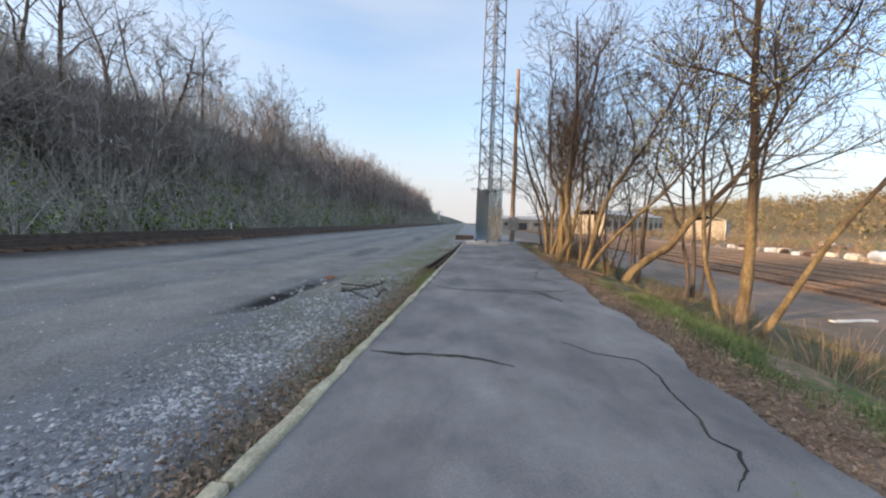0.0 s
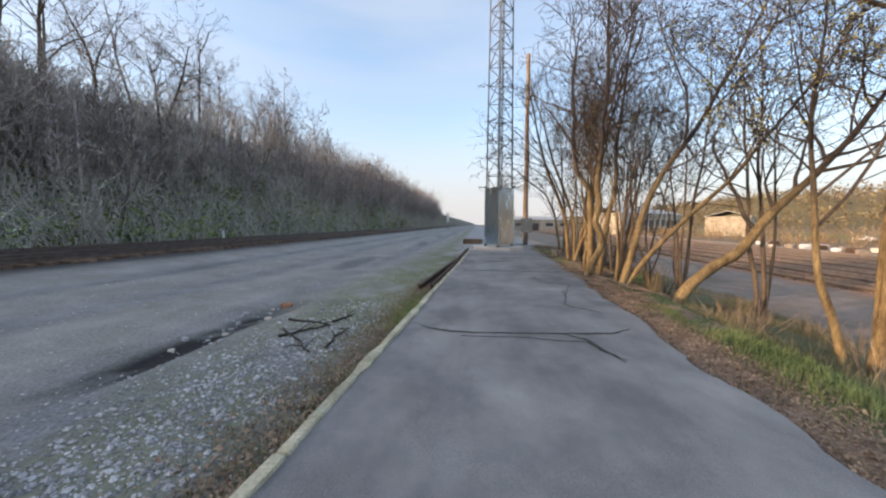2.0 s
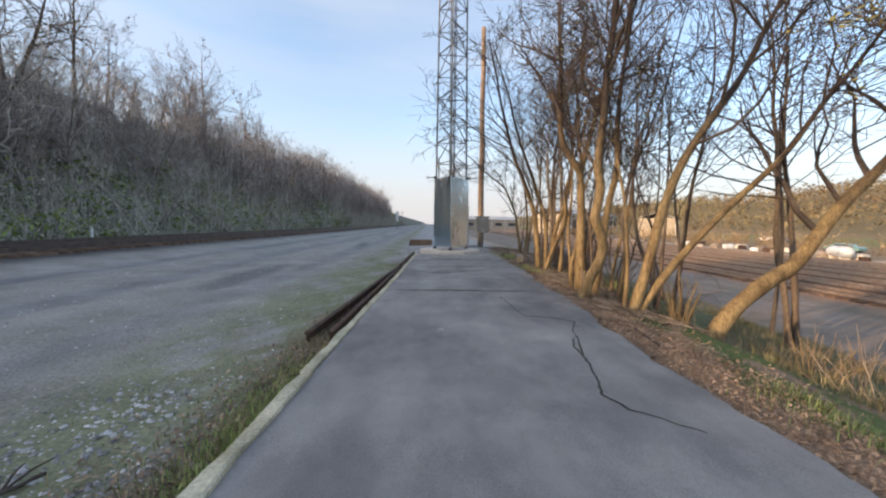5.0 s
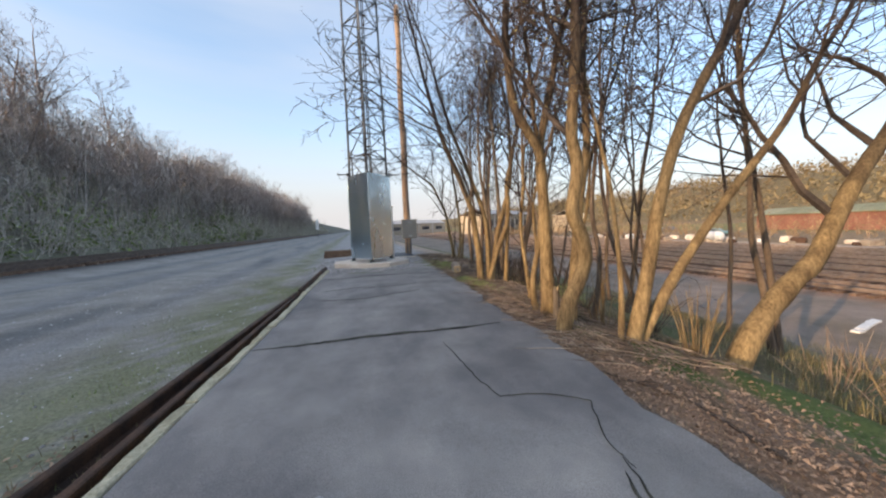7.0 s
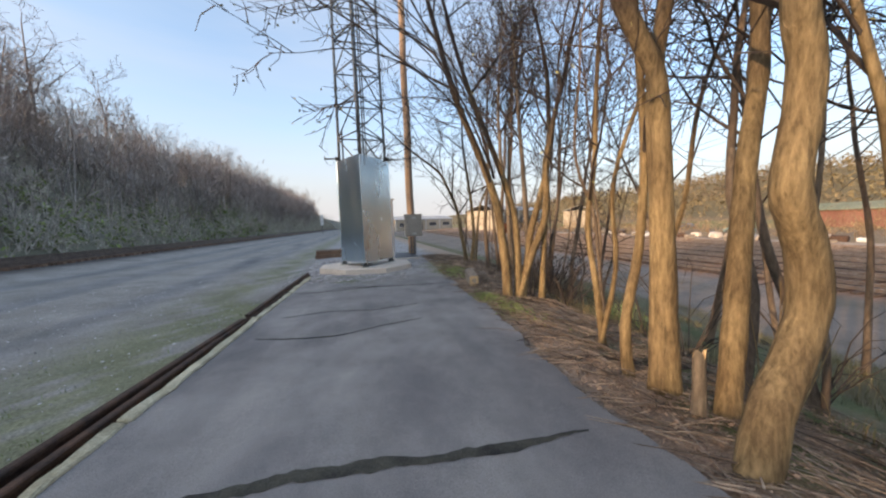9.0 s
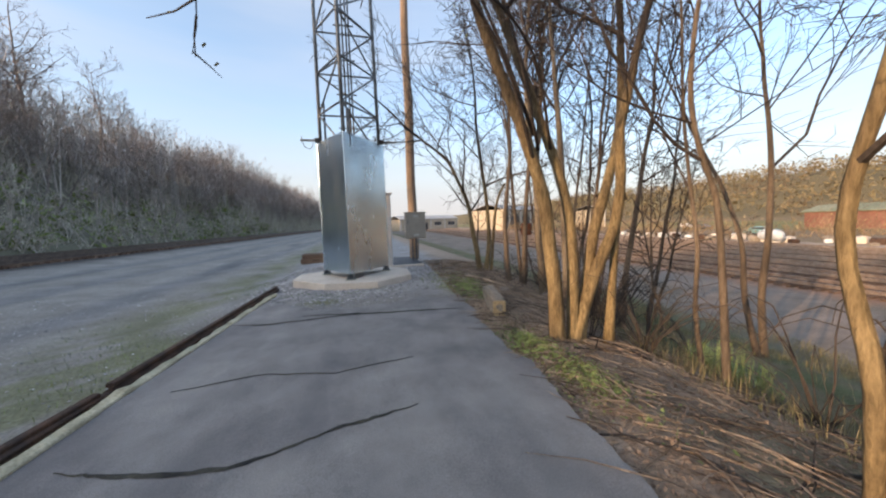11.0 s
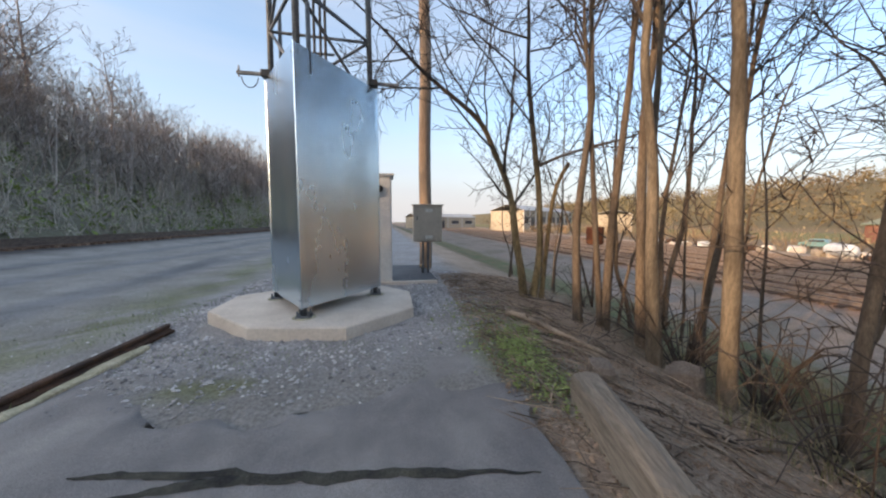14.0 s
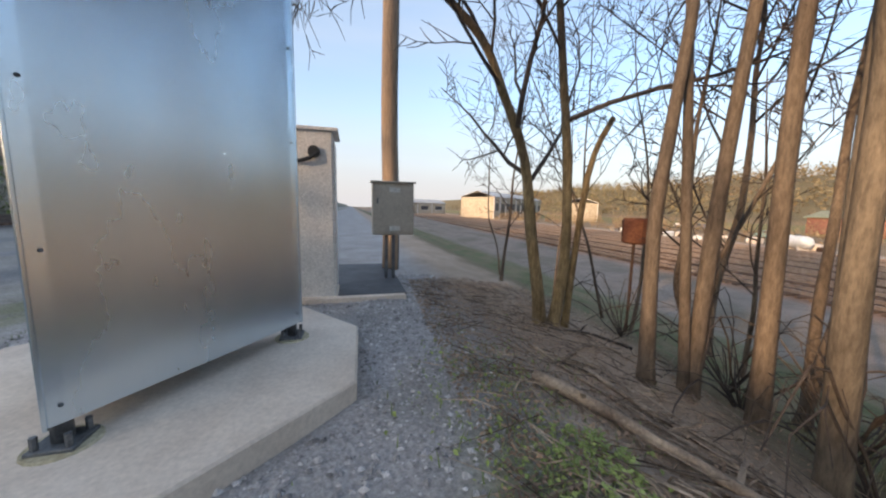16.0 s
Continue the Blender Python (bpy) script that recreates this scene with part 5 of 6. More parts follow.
rough_block("boulder", 5.98, 20.3, (0.44, 0.38, 0.36), M_STONEBROWN, "rounded brown boulder at the foot of the trees", "stone", 532, 30, "boulders on the bank", -0.08)
rough_block("boulder", 4.74, 20.12, (0.3, 0.24, 0.22), M_STONEBROWN, "small rounded brown boulder among the weeds", "stone", 535, 70, "boulders on the bank", -0.05)


def stump(x, y, r, h, seed, lean=0.0, side=None):
    rng = random.Random(seed)
    s = thing("tree_stump", (x, y, gz(x, y)), "freshly split pale tree stump in the litter", "tree stump", "stumps")
    n = 12
    g = Geo()
    for i in range(5):
        z = -0.08 + (h + 0.08) * i / 4
        rr = r * (1.45 - 0.5 * min(1, i / 2.5))
        for k in range(n):
            a = 2 * math.pi * k / n
            q = rr * rng.uniform(0.9, 1.1)
            g.v.append((q * math.cos(a) + lean * z, q * math.sin(a), z + (rng.uniform(-.05, .05) if i == 4 else 0)))
    for i in range(4):
        for k in range(n):
            a, c = i * n + k, i * n + (k + 1) % n
            g.f.append((a, c, c + n, a + n))
    part("bole", g, side or M_CUT, s, "", True)
    t = Geo()
    t.v = g.v[4 * n:] + [(lean * h, 0, h - 0.02)]
    t.f = [(k, (k + 1) % n, n) for k in range(n)]
    part("cut_face", t, M_CUT, s)


stump(3.72, 12.95, 0.045, 0.5, 5, 0.0, M_BARK_GREY)
stump(4.45, 12.25, 0.05, 0.3, 6, 0.1, M_BARK)


# ---- beyond the tower ----
def timber_stack():
    rng = random.Random(8)
    s = thing("timber_stack", (-0.1, 28.6, gz(-0.1, 28.6)), "low dark stack of old railway sleepers", "timber stack")
    for i in range(7):
        lay, k = divmod(i, 4)
        part("sleeper", Geo().box(Matrix.Translation((rng.uniform(-.05, .05), k * 0.3 - 0.4 + lay * 0.1, 0.08 + lay * 0.19)) @ pose(0, 0, 0, 0, 0, rng.uniform(-4, 4)), 1.5, 0.24, 0.18, 0.012), M_SLEEPER, s)


timber_stack()
# dark flat patch of ground before the utility box, built as a thin slab
g = Geo().box(Matrix.Translation((3.05, 26.4, gz(3.05, 26.4) + 0.02)), 1.5, 2.9, 0.05, 0.01)
solo("dark_patch", g, mixed("dark_patch_surface", (0.05, 0.053, 0.06), (0.09, 0.092, 0.10), 2.0, 40.0, 0.7, 0.2, 0.2, 0.004), "dark flat patch on the ground before the utility box", "steel plate")
g = Geo().box(Matrix.Translation((3.0, 24.75, gz(3.0, 24.75) + 0.03)), 1.5, 0.12, 0.1, 0.015)
solo("concrete_strip", g, M_CONC, "pale concrete strip beside the dark patch", "concrete strip")


def caught_box():
    x, y = 7.2, 23.8
    s = thing("rusty_bin", (x, y, gz(x, y)), "rusty metal bin on a thin post among the saplings", "bin")
    z = 1.15 - gz(x, y)
    part("post", Geo().tube([Vector((0, 0, -0.2)), Vector((0, 0, z))], [0.025, 0.025], 6), M_RUST, s)
    part("drum", Geo().tube([Vector((0, 0, z - 0.2)), Vector((0, 0, z - 0.17)), Vector((0, 0, z + 0.16)), Vector((0, 0, z + 0.2))], [0.15, 0.18, 0.19, 0.17], 12), mixed("red_rust", (0.10, 0.042, 0.03), (0.17, 0.075, 0.045), 4, 40, 0.9, 0.1, 0.4, 0.006), s)


caught_box()


# ---- far side of the rail yard ----
M_FARWALL = mixed("pale_render", (0.36, 0.31, 0.24), (0.48, 0.42, 0.33), 0.08, 1.5, 0.9, 0, 0)
M_FARROOF = mixed("sheet_roof", (0.34, 0.34, 0.34), (0.48, 0.48, 0.47), 0.1, 2.0, 0.7, 0.1, 0)
M_DARKGLASS = mixed("dark_opening", (0.03, 0.03, 0.035), (0.06, 0.06, 0.07), 0.5, 3.0, 0.4, 0, 0)
M_REDPAINT = mixed("faded_red_paint", (0.17, 0.075, 0.055), (0.24, 0.11, 0.08), 0.3, 4.0, 0.8, 0, 0)


def shed(x, y, w, d, h, rz, wall, roof, label, bays):
    """A long building: walls, pitched roof with overhang, bays with doors and windows along its front."""
    s = thing("building", (x, y, gz(x, y)), label, "building", "buildings across the yard")
    s.rotation_euler[2] = radians(rz)
    part("wall", Geo().box(Matrix.Translation((0, 0, h / 2 - 0.3)), w, d, h + 0.6), wall, s)
    g = Geo()
    o, e = d / 2 + 0.5, w / 2 + 0.4
    for xx in (-e, e):
        g.v += [(xx, -o, h - 0.1), (xx, 0, h + d * 0.16), (xx, o, h - 0.1), (xx, o, h + 0.1), (xx, 0, h + d * 0.16 + 0.2), (xx, -o, h + 0.1)]
    g.f = [(i, (i + 1) % 6, 6 + (i + 1) % 6, 6 + i) for i in range(6)] + [(0, 5, 4, 1), (1, 4, 3, 2), (6, 7, 10, 11), (7, 8, 9, 10)]
    part("roof", g, roof, s)
    for k in range(bays):
        bx = -w / 2 + w * (k + 0.5) / bays
        if k % 3 == 1:
            part("door", Geo().box(Matrix.Translation((bx, -d / 2 - 0.04, h * 0.34)), w / bays * 0.55, 0.12, h * 0.68), M_DARKGLASS, s)
        else:
            wdw = part("window", Geo().box(Matrix.Translation((bx, -d / 2 - 0.03, h * 0.55)), w / bays * 0.5, 0.1, h * 0.32), M_DARKGLASS, s)
            part("frame", Geo().box(Matrix.Translation((bx, -d / 2 - 0.07, h * 0.38)), w / bays * 0.56, 0.14, 0.12), M_WHITE, wdw)
        part("pilaster", Geo().box(Matrix.Translation((bx - w / bays / 2, -d / 2 - 0.08, h / 2 - 0.15)), 0.35, 0.2, h + 0.3), M_WHITE, s)


M_MOSSROOF = mixed("mossy_roof", (0.17, 0.19, 0.13), (0.25, 0.26, 0.19), 0.15, 3.0, 0.9, 0, 0)
shed(100, 52, 30, 8, 3.6, 80, M_REDPAINT, M_MOSSROOF, "dark red building with a mossy roof", 6)
shed(98, 140, 30, 12, 7, 50, M_FARWALL, M_FARROOF, "cream warehouse beyond the tracks", 6)
shed(78, 172, 60, 16, 9, 40, M_FARWALL, M_FARROOF, "large cream warehouse beyond the tracks", 10)
shed(40, 230, 46, 14, 7, 25, M_FARWALL, M_FARROOF, "far cream building at the end of the yard", 4)


def parked_car(x, y, rz, paint, label):
    c = thing("car", (x, y, gz(x, y)), label, "car", "parked cars")
    c.rotation_euler[2] = radians(rz)
    prof = [(-2.1, 0.35), (-2.15, 0.75), (-1.9, 0.95), (-1.2, 1.0), (-0.75, 1.42), (0.8, 1.45), (1.5, 0.98), (2.05, 0.88), (2.15, 0.6), (2.1, 0.35)]
    g = Geo()
    n = len(prof)
    for yy, k in ((-0.85, 1.0), (0.85, 1.0)):
        g.v += [(a, yy * (0.85 if b > 1.2 else 1.0), b) for a, b in prof]
    g.f = [(i, (i + 1) % n, n + (i + 1) % n, n + i) for i in range(n)] + [tuple(range(n - 1, -1, -1)), tuple(range(n, 2 * n))]
    part("body", g, paint, c)
    for s in (-1, 1):
        part("window", Geo().box(Matrix.Translation((0.05, 0.80 * s, 1.18)), 1.7, 0.12, 0.3, 0.02), M_DARKGLASS, c)
        for wx in (-1.35, 1.35):
            wh = part("wheel", Geo().tube([Vector((wx, 0.70 * s, 0.32)), Vector((wx, 0.90 * s, 0.32))], [0.32, 0.32], 14), M_BLACK, c)
            part("rim", Geo().tube([Vector((wx, 0.88 * s, 0.32)), Vector((wx, 0.92 * s, 0.32))], [0.18, 0.17], 10), M_STEEL, wh)


M_TEALCAR = mixed("teal_car_paint", (0.16, 0.30, 0.30), (0.22, 0.36, 0.36), 1.0, 9.0, 0.35, 0.2, 0)
for k, (x, y) in enumerate([(92, 90), (68, 56), (88, 82)]):
    parked_car(x, y, 86 + rng_d.uniform(-12, 12), (M_WHITE, M_TEALCAR, M_STEEL)[k], ("white", "teal", "grey")[k] + " car parked across the yard")


def tank(x, y, rz):
    """A white pressure tank lying on two saddles."""
    t = thing("storage_tank", (x, y, gz(x, y)), "white steel tank lying on saddles beside the yard", "tank")
    t.rotation_euler[2] = radians(rz)
    prof = [(-1.9, 0.05), (-1.8, 0.4), (-1.55, 0.62), (-1.2, 0.7), (1.2, 0.7), (1.55, 0.62), (1.8, 0.4), (1.9, 0.05)]
    part("shell", Geo().tube([Vector((a, 0, 0.95)) for a, r in prof], [r for a, r in prof], 16), M_WHITE, t, "", True)
    for a in (-1.0, 1.0):
        part("saddle", Geo().box(Matrix.Translation((a, 0, 0.2)), 0.3, 1.0, 0.6, 0.03), M_CONC, t)
    part("hatch", Geo().tube([Vector((0, 0, 1.6)), Vector((0, 0, 1.85))], [0.25, 0.25], 10), M_STEEL, t)


tank(52.5, 45.0, 60)
for k in range(44):
    y = 16 + 62 * k / 43 + rng_d.uniform(-.8, .8)
    x = 51.0 + 0.06 * y + rng_d.uniform(-1.0, 4.0)
    s = rng_d.uniform(0.4, 1.2)
    rough_block("scrap_block", x, y, (s * 1.5, s, s * 0.8), (M_CONC, M_WHITE, M_TIMBER, M_RUST)[k % 4], ("broken concrete", "white painted scrap", "old timber scrap", "rusty scrap")[k % 4] + " lying across the yard", "scrap", 700 + k, rng_d.uniform(0, 180), "scrap across the yard")
g = Geo()
for k in range(5):
    g.box(Matrix.Translation((16.2 + 0.45 * k, 15.1 + 0.1 * k, gz(16.5, 15.3) + 0.06 + 0.01 * math.sin(k))) @ pose(0, 0, 0, 4 * math.sin(k * 2), 3 * math.cos(k), 8 + 5 * math.sin(k)), 0.47, 0.22, 0.06)
solo("plastic_sheet", g, M_WHITE, "crumpled white strip lying on the low road", "plastic sheet")


brush("yard_scrub", 620, (57, 88, 8, 190), 4.2, mixed("scrub_leaves", (0.22, 0.16, 0.09), (0.34, 0.26, 0.15), 0.2, 3.0, 0.9, 0, 0, island=0.3), mixed("scrub_stems", (0.17, 0.12, 0.08), (0.27, 0.19, 0.13), 0.3, 3.0, 0.95, 0, 0, island=0.3), "brown leafless scrub beyond the rail yard", 61, 0.12)


def far_woods():
    rng = np.random.default_rng(21)
    n = 5200
    x = rng.uniform(185, 420, n)
    y = rng.uniform(-60, 620, n)
    z = ground_z(x, y)
    V, F = [], []
    for i in range(n):
        h = rng.uniform(5, 11)
        for s in range(7):
            c = np.array([x[i], y[i], z[i] + h * rng.uniform(0.15, 1.0)]) + rng.normal(0, 1.3, 3)
            a, d = rng.normal(0, 1, 3), rng.normal(0, 1, 3)
            a, d = a / np.linalg.norm(a) * rng.uniform(0.5, 1.5), d / np.linalg.norm(d) * rng.uniform(0.35, 0.9)
            o = len(V)
            V += [tuple(c - a), tuple(c + d), tuple(c + a), tuple(c - d)]
            F.append((o, o + 1, o + 2, o + 3))
    g = Geo()
    g.v, g.f = V, F
    solo("far_woods", g, mixed("spring_woods", (0.16, 0.12, 0.08), (0.21, 0.18, 0.095), 0.015, 0.5, 0.95, 0, 0, island=0.4), "brown and olive woods on the far hill", "woods", kind="stuff")


far_woods()


# ---- ground cover ----
def pebbles(name, count, place, lo, hi, label, seed):
    """Angular stones scattered over an area: eight faces each, in one mesh."""
    rng = np.random.default_rng(seed)
    P = place(rng, count)
    n = len(P)
    r = lo * (hi / lo) ** (rng.uniform(0, 1, n) ** 1.8)
    base = np.array([[1, 0, 0], [0, 1, 0], [-1, 0, 0], [0, -1, 0], [0, 0, 0.75], [0, 0, -0.75]])
    tris = np.array([[0, 1, 4], [1, 2, 4], [2, 3, 4], [3, 0, 4], [1, 0, 5], [2, 1, 5], [3, 2, 5], [0, 3, 5]])
    a = rng.uniform(0, 2 * np.pi, n)
    v = base[None] * rng.uniform(0.65, 1.25, (n, 6, 1)) + rng.normal(0, 0.13, (n, 6, 3))
    ca, sa = np.cos(a)[:, None], np.sin(a)[:, None]
    vx, vy = v[:, :, 0] * ca - v[:, :, 1] * sa, v[:, :, 0] * sa + v[:, :, 1] * ca
    v = np.stack([vx * 1.2, vy, v[:, :, 2]], -1) * r[:, None, None]
    z = ground_z(P[:, 0], P[:, 1]) + r * 0.25
    v[:, :, 0] += P[:, 0:1]
    v[:, :, 1] += P[:, 1:2]
    v[:, :, 2] += z[:, None]
    g = Geo()
    g.v = v.reshape(-1, 3).tolist()
    g.f = (tris[None] + 6 * np.arange(n)[:, None, None]).reshape(-1, 3).tolist()
    return solo(name, g, M_STONE, label, "gravel", kind="stuff")


def left_strip(rng, n):
    y = rng.uniform(-0.5, 9.5, n)
    d = np.abs(rng.normal(1.25, 0.5, n))
    ok = (d > 0.12) & (rng.uniform(0, 1, n) < np.clip(1.4 - 0.13 * y, 0.15, 1))
    return np.stack([left_edge(y) - d, y], -1)[ok]


def lot_scatter(rng, n):
    y = rng.uniform(0, 24, n)
    return np.stack([left_edge(y) - rng.uniform(0.2, 9, n) ** 1.0, y], -1)


def tower_gravel(rng, n):
    x, y = rng.uniform(-0.8, 4.6, n), rng.uniform(19.6, 26.5, n)
    ok = ~((x > 0.0) & (x < 2.98) & (y > 21.3 + np.abs(x - 1.45) * 0.3) & (y < 24.1)) & (x < right_edge(y) + 0.35 + rng.normal(0, .15, n)) & (y > 20.1 + 0.9 * (x > 2.6) + rng.normal(0, 0.3, n))
    return np.stack([x, y], -1)[ok]


pebbles("ballast_gravel", 15000, left_strip, 0.009, 0.03, "loose grey ballast stones beside the kerb", 1)
pebbles("lot_gravel", 5000, lot_scatter, 0.007, 0.022, "small scattered stones over the lot", 2)
pebbles("tower_gravel", 17000, tower_gravel, 0.008, 0.03, "blue-grey crushed gravel round the tower pad", 3)


def leaf_litter(name, count, place, lo, hi, mat, label, seed):
    rng = np.random.default_rng(seed)
    P = place(rng, count)
    n = len(P)
    z = ground_z(P[:, 0], P[:, 1]) + 0.012 + rng.uniform(0, 0.03, n)
    c = np.stack([P[:, 0], P[:, 1], z], -1)
    s = rng.uniform(lo, hi, n)[:, None]
    a = rng.uniform(0, 2 * np.pi, n)
    u = np.stack([np.cos(a), np.sin(a), rng.normal(0, 0.35, n)], -1) * s
    w = np.stack([-np.sin(a), np.cos(a), rng.normal(0, 0.45, n)], -1) * s * 0.55
    lift = np.stack([np.zeros(n), np.zeros(n), s[:, 0] * rng.uniform(0.1, 0.6, n)], -1)
    v = np.stack([c - u, c - w + lift, c + u, c + w + lift], 1)
    g = Geo()
    g.v = v.reshape(-1, 3).tolist()
    k = 4 * np.arange(n)[:, None]
    g.f = np.concatenate([k + np.array([[0, 1, 2]]), k + np.array([[0, 2, 3]])]).tolist()
    return solo(name, g, mat, label, "leaf litter", kind="stuff")


def right_verge(rng, n):
    y = rng.uniform(-1, 26, n)
    d = np.abs(rng.normal(0.45, 0.5, n)) - 0.05
    d = np.where(y > 12, d * 2.0, d)
    return np.stack([right_edge(y) + d, y], -1)


def kerb_side(rng, n):
    y = rng.uniform(-0.5, 12, n)
    return np.stack([left_edge(y) - 0.08 - np.abs(rng.normal(0, 0.35, n)), y], -1)


leaf_litter("leaf_litter", 46000, right_verge, 0.008, 0.024, M_LITTER, "brown dead leaves along the path edge", 4)
leaf_litter("kerb_litter", 8000, kerb_side, 0.010, 0.03, M_LITTER, "dry leaf scraps against the kerb", 6)


def twig_litter():
    rng = np.random.default_rng(9)
    g = Geo()
    for i in range(1500):
        y = rng.uniform(11, 25.5)
        x = right_edge(min(y, 24)) + 0.1 + abs(rng.normal(0.9, 0.8))
        a, ln = rng.normal(2.1, 0.7), rng.uniform(0.12, 0.75)
        p = Vector((x, y, gz(x, y) + 0.02 + rng.uniform(0, 0.06)))
        q = p + Vector((math.cos(a) * ln, math.sin(a) * ln, 0))
        q.z = gz(q.x, q.y) + 0.02 + rng.uniform(0, 0.07)
        g.tube([p, p.lerp(q, 0.5) + Vector((rng.normal(0, .02), rng.normal(0, .02), 0.01)), q], [0.006, 0.005, 0.002], 3, False)
    solo("twig_litter", g, M_STICK, "tangled dead twigs under the trees", "twigs", kind="stuff")


twig_litter()


def grass(name, count, place, lo, hi, mat, label, seed, width=0.004):
    """Bent grass blades, each three triangles."""
    rng = np.random.default_rng(seed)
    P = place(rng, count)
    n = len(P)
    z = ground_z(P[:, 0], P[:, 1]) - 0.01
    h = rng.uniform(lo, hi, n)
    a = rng.uniform(0, 2 * np.pi, n)
    lean = rng.uniform(0.1, 0.8, n) * h
    c = np.stack([P[:, 0], P[:, 1], z], -1)
    side = np.stack([-np.sin(a), np.cos(a), np.zeros(n)], -1) * width * (0.7 + h[:, None] * 3)
    out = np.stack([np.cos(a), np.sin(a), np.zeros(n)], -1)
    up = np.array([0, 0, 1.0])[None]
    m = c + out * (lean * 0.35)[:, None] + up * (h * 0.6)[:, None]
    t = c + out * lean[:, None] + up * h[:, None]
    v = np.stack([c - side, c + side, m - side * 0.7, m + side * 0.7, t], 1)
    k = 5 * np.arange(n)[:, None]
    g = Geo()
    g.v = v.reshape(-1, 3).tolist()
    g.f = np.concatenate([k + np.array([[0, 1, 3]]), k + np.array([[0, 3, 2]]), k + np.array([[2, 3, 4]])]).tolist()
    return solo(name, g, mat, label, "grass", kind="stuff")


def clumped(x, y, rng, f, cut):
    return wave(x, y, f, 0.7) + rng.normal(0, 0.25, len(x)) > cut


def bank_green(rng, n):
    y = rng.uniform(-1, 9.0, n)
    d = np.abs(rng.normal(1.3, 0.33, n))
    x = right_edge(y) + d
    return np.stack([x, y], -1)[clumped(x, y, rng, 1.3, -0.3)]


def slope_green(rng, n):
    y = rng.uniform(-1, 22, n)
    d = rng.uniform(1.8, 10.5, n)
    x = right_edge(y) + d
    return np.stack([x, y], -1)[clumped(x, y, rng, 0.9, -0.1)]


def kerb_green(rng, n):
    y = rng.uniform(0, 21, n)
    x = left_edge(y) - 0.06 - np.abs(rng.normal(0, 0.22, n))
    ok = clumped(x, y, rng, 1.1, 0.35) | ((y > 7.6) & (y < 9.6))
    return np.stack([x, y], -1)[ok]


def lot_green(rng, n):
    y = rng.uniform(4.5, 26, n)
    x = left_edge(y) - 0.3 - np.abs(rng.normal(0.5, 0.9, n))
    return np.stack([x, y], -1)[clumped(x, y, rng, 1.4, 0.15)]


def tower_green(rng, n):
    cx, cy, sx, sy = np.array([(4.0, 20.6, 0.26, 0.5), (3.7, 17.1, 0.2, 0.4), (3.8, 16.2, 0.2, 0.4), (4.1, 21.9, 0.35, 0.6)]).T
    k = rng.integers(0, 4, n)
    return np.stack([rng.normal(cx[k], sx[k]), rng.normal(cy[k], sy[k])], -1)


def path_weeds(rng, n):
    spots = np.array([(1.82, 1.75), (1.9, 2.65), (1.87, 3.5), (2.3, 7.2), (1.95, 8.5), (2.2, 7.6), (0.6, 13.15), (2.3, 8.2), (1.8, 1.9)])
    k = rng.integers(0, len(spots), n)
    return spots[k] + rng.normal(0, 0.05, (n, 2))


def edge_weeds(rng, n):
    y = rng.uniform(-0.5, 19, n)
    x = left_edge(y) + 0.06 + np.abs(rng.normal(0, 0.02, n))
    return np.stack([x, y], -1)[clumped(x, y, rng, 2.2, 0.3)]


grass("bank_grass", 34000, bank_green, 0.04, 0.14, M_GRASS, "fresh green grass at the top of the bank", 1)
grass("slope_grass", 42000, slope_green, 0.05, 0.2, M_OLIVE, "patchy olive grass on the slope", 2, 0.0035)
grass("slope_dry_grass", 20000, slope_green, 0.08, 0.34, M_DRYGRASS, "dry yellow grass stalks on the slope", 12, 0.0019)
grass("verge_dry_grass", 3500, right_verge, 0.03, 0.12, M_DRYGRASS, "dry grass along the path edge", 13, 0.0016)
grass("kerb_grass", 5000, kerb_green, 0.03, 0.12, M_GRASS, "short green grass against the kerb", 3)
grass("kerb_dry_grass", 5000, kerb_side, 0.03, 0.12, M_DRYGRASS, "dry grass tufts against the kerb", 14)
grass("lot_grass", 9000, lot_green, 0.02, 0.07, M_GRASS, "thin short grass growing through the gravel", 4)
grass("tower_weeds", 1500, tower_green, 0.03, 0.10, M_GRASS, "low green weeds round the tower gravel", 5, 0.006)
grass("path_weeds", 420, path_weeds, 0.03, 0.09, M_GRASS, "small green weeds in the asphalt cracks", 6, 0.006)
grass("edge_weeds", 900, edge_weeds, 0.02, 0.06, M_GRASS, "tiny weeds along the inner kerb", 7)


def pad_weeds(rng, n):
    x = rng.normal(1.1, 0.9, n)
    return np.stack([x, rng.normal(20.9, 0.18, n) + 0.15 * np.sin(x * 4)], -1)


def lush_kerb(rng, n):
    y = rng.normal(8.6, 0.7, n)
    return np.stack([left_edge(y) - 0.07 - np.abs(rng.normal(0, 0.2, n)), y], -1)


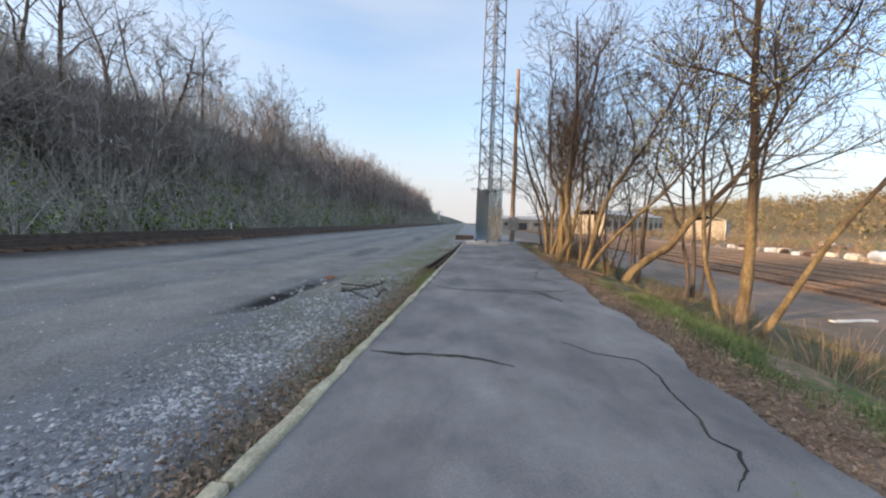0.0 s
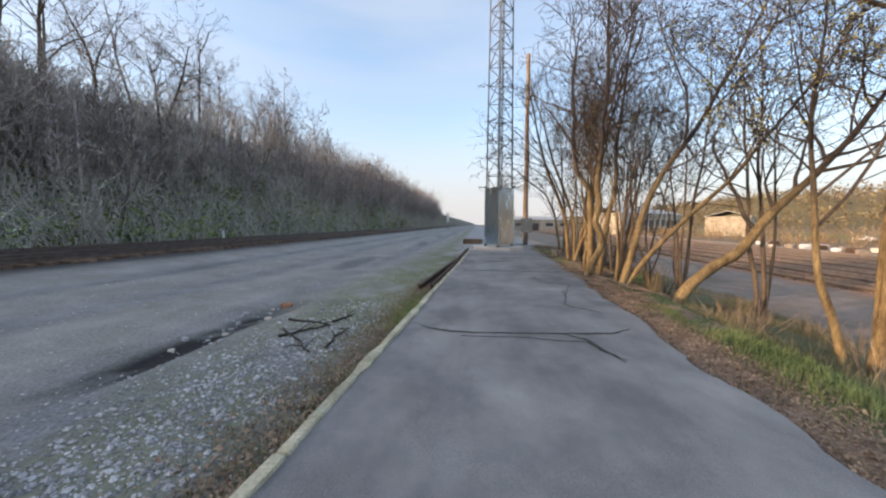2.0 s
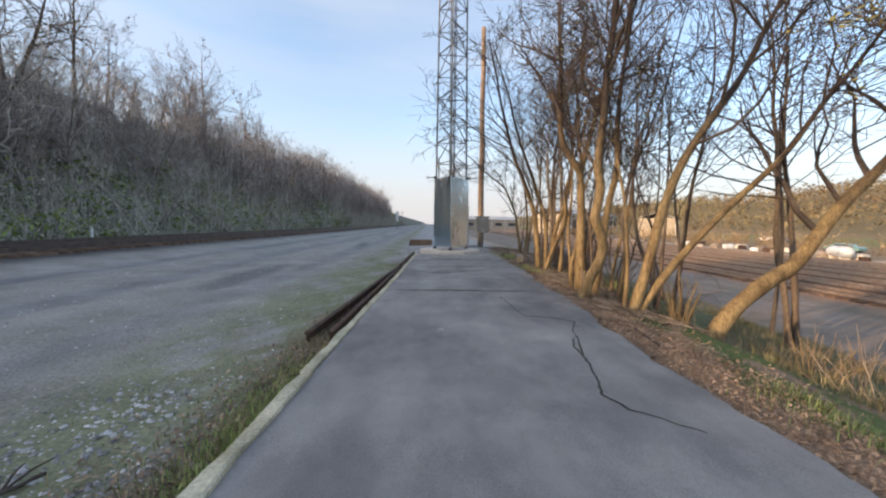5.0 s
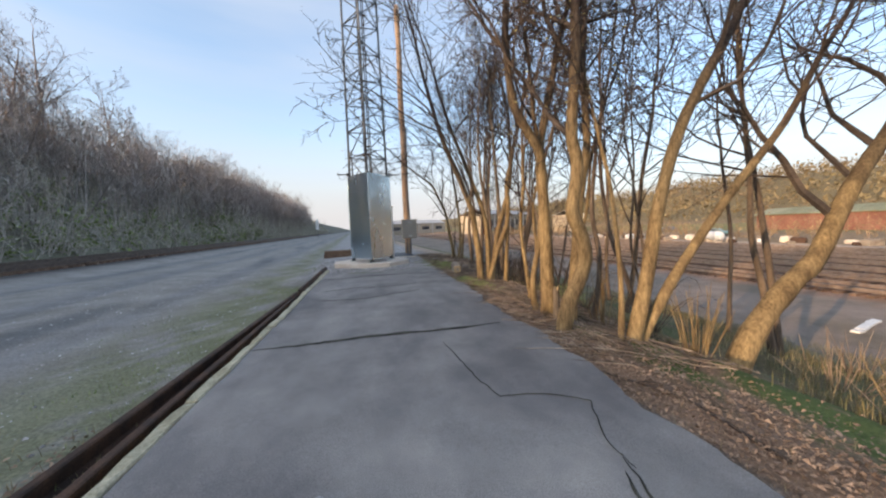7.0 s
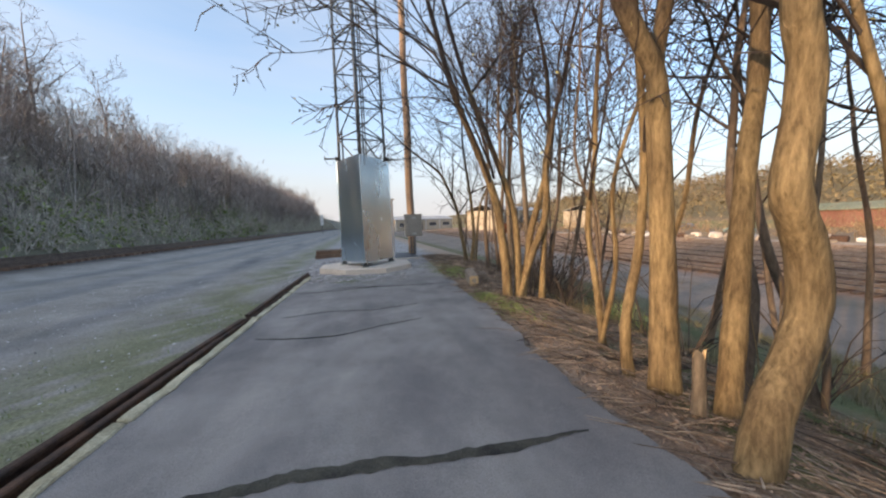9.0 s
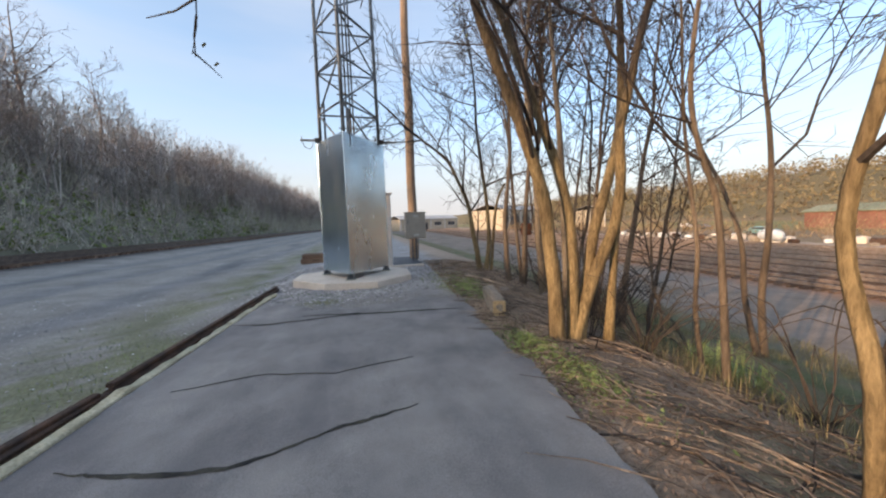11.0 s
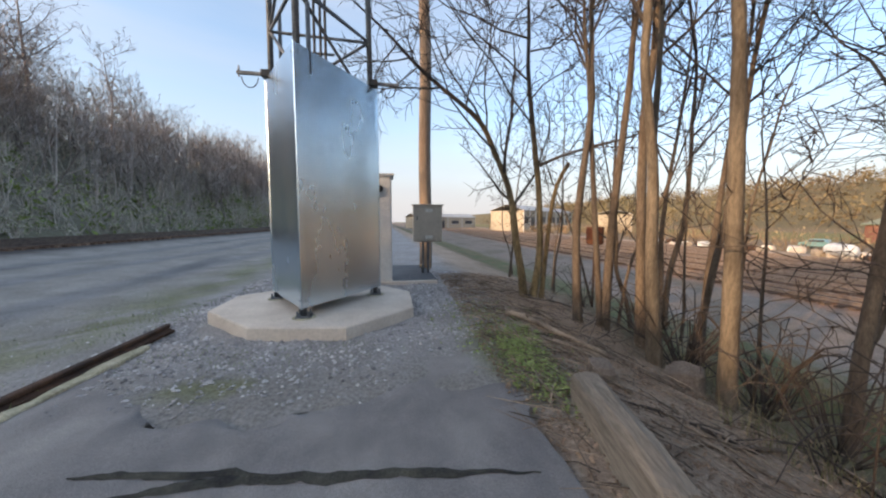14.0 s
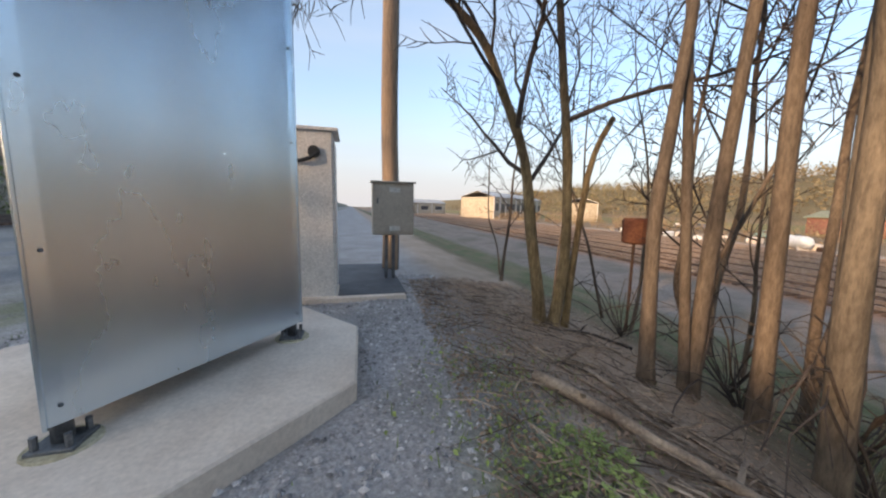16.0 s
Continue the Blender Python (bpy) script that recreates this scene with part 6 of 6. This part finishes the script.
def leafy_weed(x, y, r, h, count, seed):
    """A low leafy clump: short stems, each with small pointed leaves."""
    rng = np.random.default_rng(seed)
    stems, leaves = Geo(), Geo()
    for _ in range(count):
        a, d = rng.uniform(0, 2 * math.pi), r * math.sqrt(rng.uniform(0, 1))
        px, py = x + d * math.cos(a), y + d * math.sin(a) * 1.5
        z = gz(px, py)
        top = Vector((px - x + rng.normal(0, .03), py - y + rng.normal(0, .03), z + h * rng.uniform(.3, 1.0) * (1.1 - .6 * d / r)))
        foot = Vector((px - x, py - y, z - 0.02))
        stems.tube([foot, top], [0.003, 0.0015], 3, False)
        for k in range(6):
            q = foot.lerp(top, rng.uniform(.35, 1.0))
            b = rng.uniform(0, 2 * math.pi)
            u = Vector((math.cos(b), math.sin(b), rng.uniform(-.2, .5))) * rng.uniform(0.02, 0.045)
            w = Vector((-math.sin(b), math.cos(b), rng.uniform(-.2, .2))) * 0.011
            o = len(leaves.v)
            leaves.v += [tuple(q), tuple(q + u * .5 + w), tuple(q + u), tuple(q + u * .5 - w)]
            leaves.f.append((o, o + 1, o + 2, o + 3))
    t = thing("weed_clump", (x, y, 0), "bright green leafy weeds at the gravel edge", "weeds", "weed clumps")
    tagged(part("foliage", leaves, M_WEED, t), kind="stuff")
    tagged(part("greenery", stems, M_WEED, t), kind="stuff")


M_WEED = mixed("fresh_weeds", (0.20, 0.26, 0.07), (0.32, 0.38, 0.12), 1.5, 20.0, 0.7, 0, 0, island=0.3)
grass("pad_weeds", 700, pad_weeds, 0.015, 0.05, M_GRASS, "sparse low weeds before the tower pad", 21)
grass("lush_kerb_grass", 3000, lush_kerb, 0.03, 0.12, M_WEED, "lush bright grass against the kerb", 22)
leaf_litter("weed_leaves", 2000, tower_green, 0.01, 0.028, M_WEED, "bright green leafy weeds at the path edge", 23)

for k, (x, y, r, h, count) in enumerate([(4.06, 20.5, 0.29, 0.17, 230), (4.3, 21.1, 0.22, 0.16, 90), (3.72, 17.0, 0.26, 0.16, 120), (3.85, 16.1, 0.24, 0.14, 90), (3.9, 19.9, 0.25, 0.14, 90), (4.15, 19.6, 0.3, 0.12, 70), (1.82, 1.78, 0.07, 0.1, 22), (7.1, 17.2, 0.4, 0.7, 240)]):
    leafy_weed(x, y, r, h, count, 40 + k)
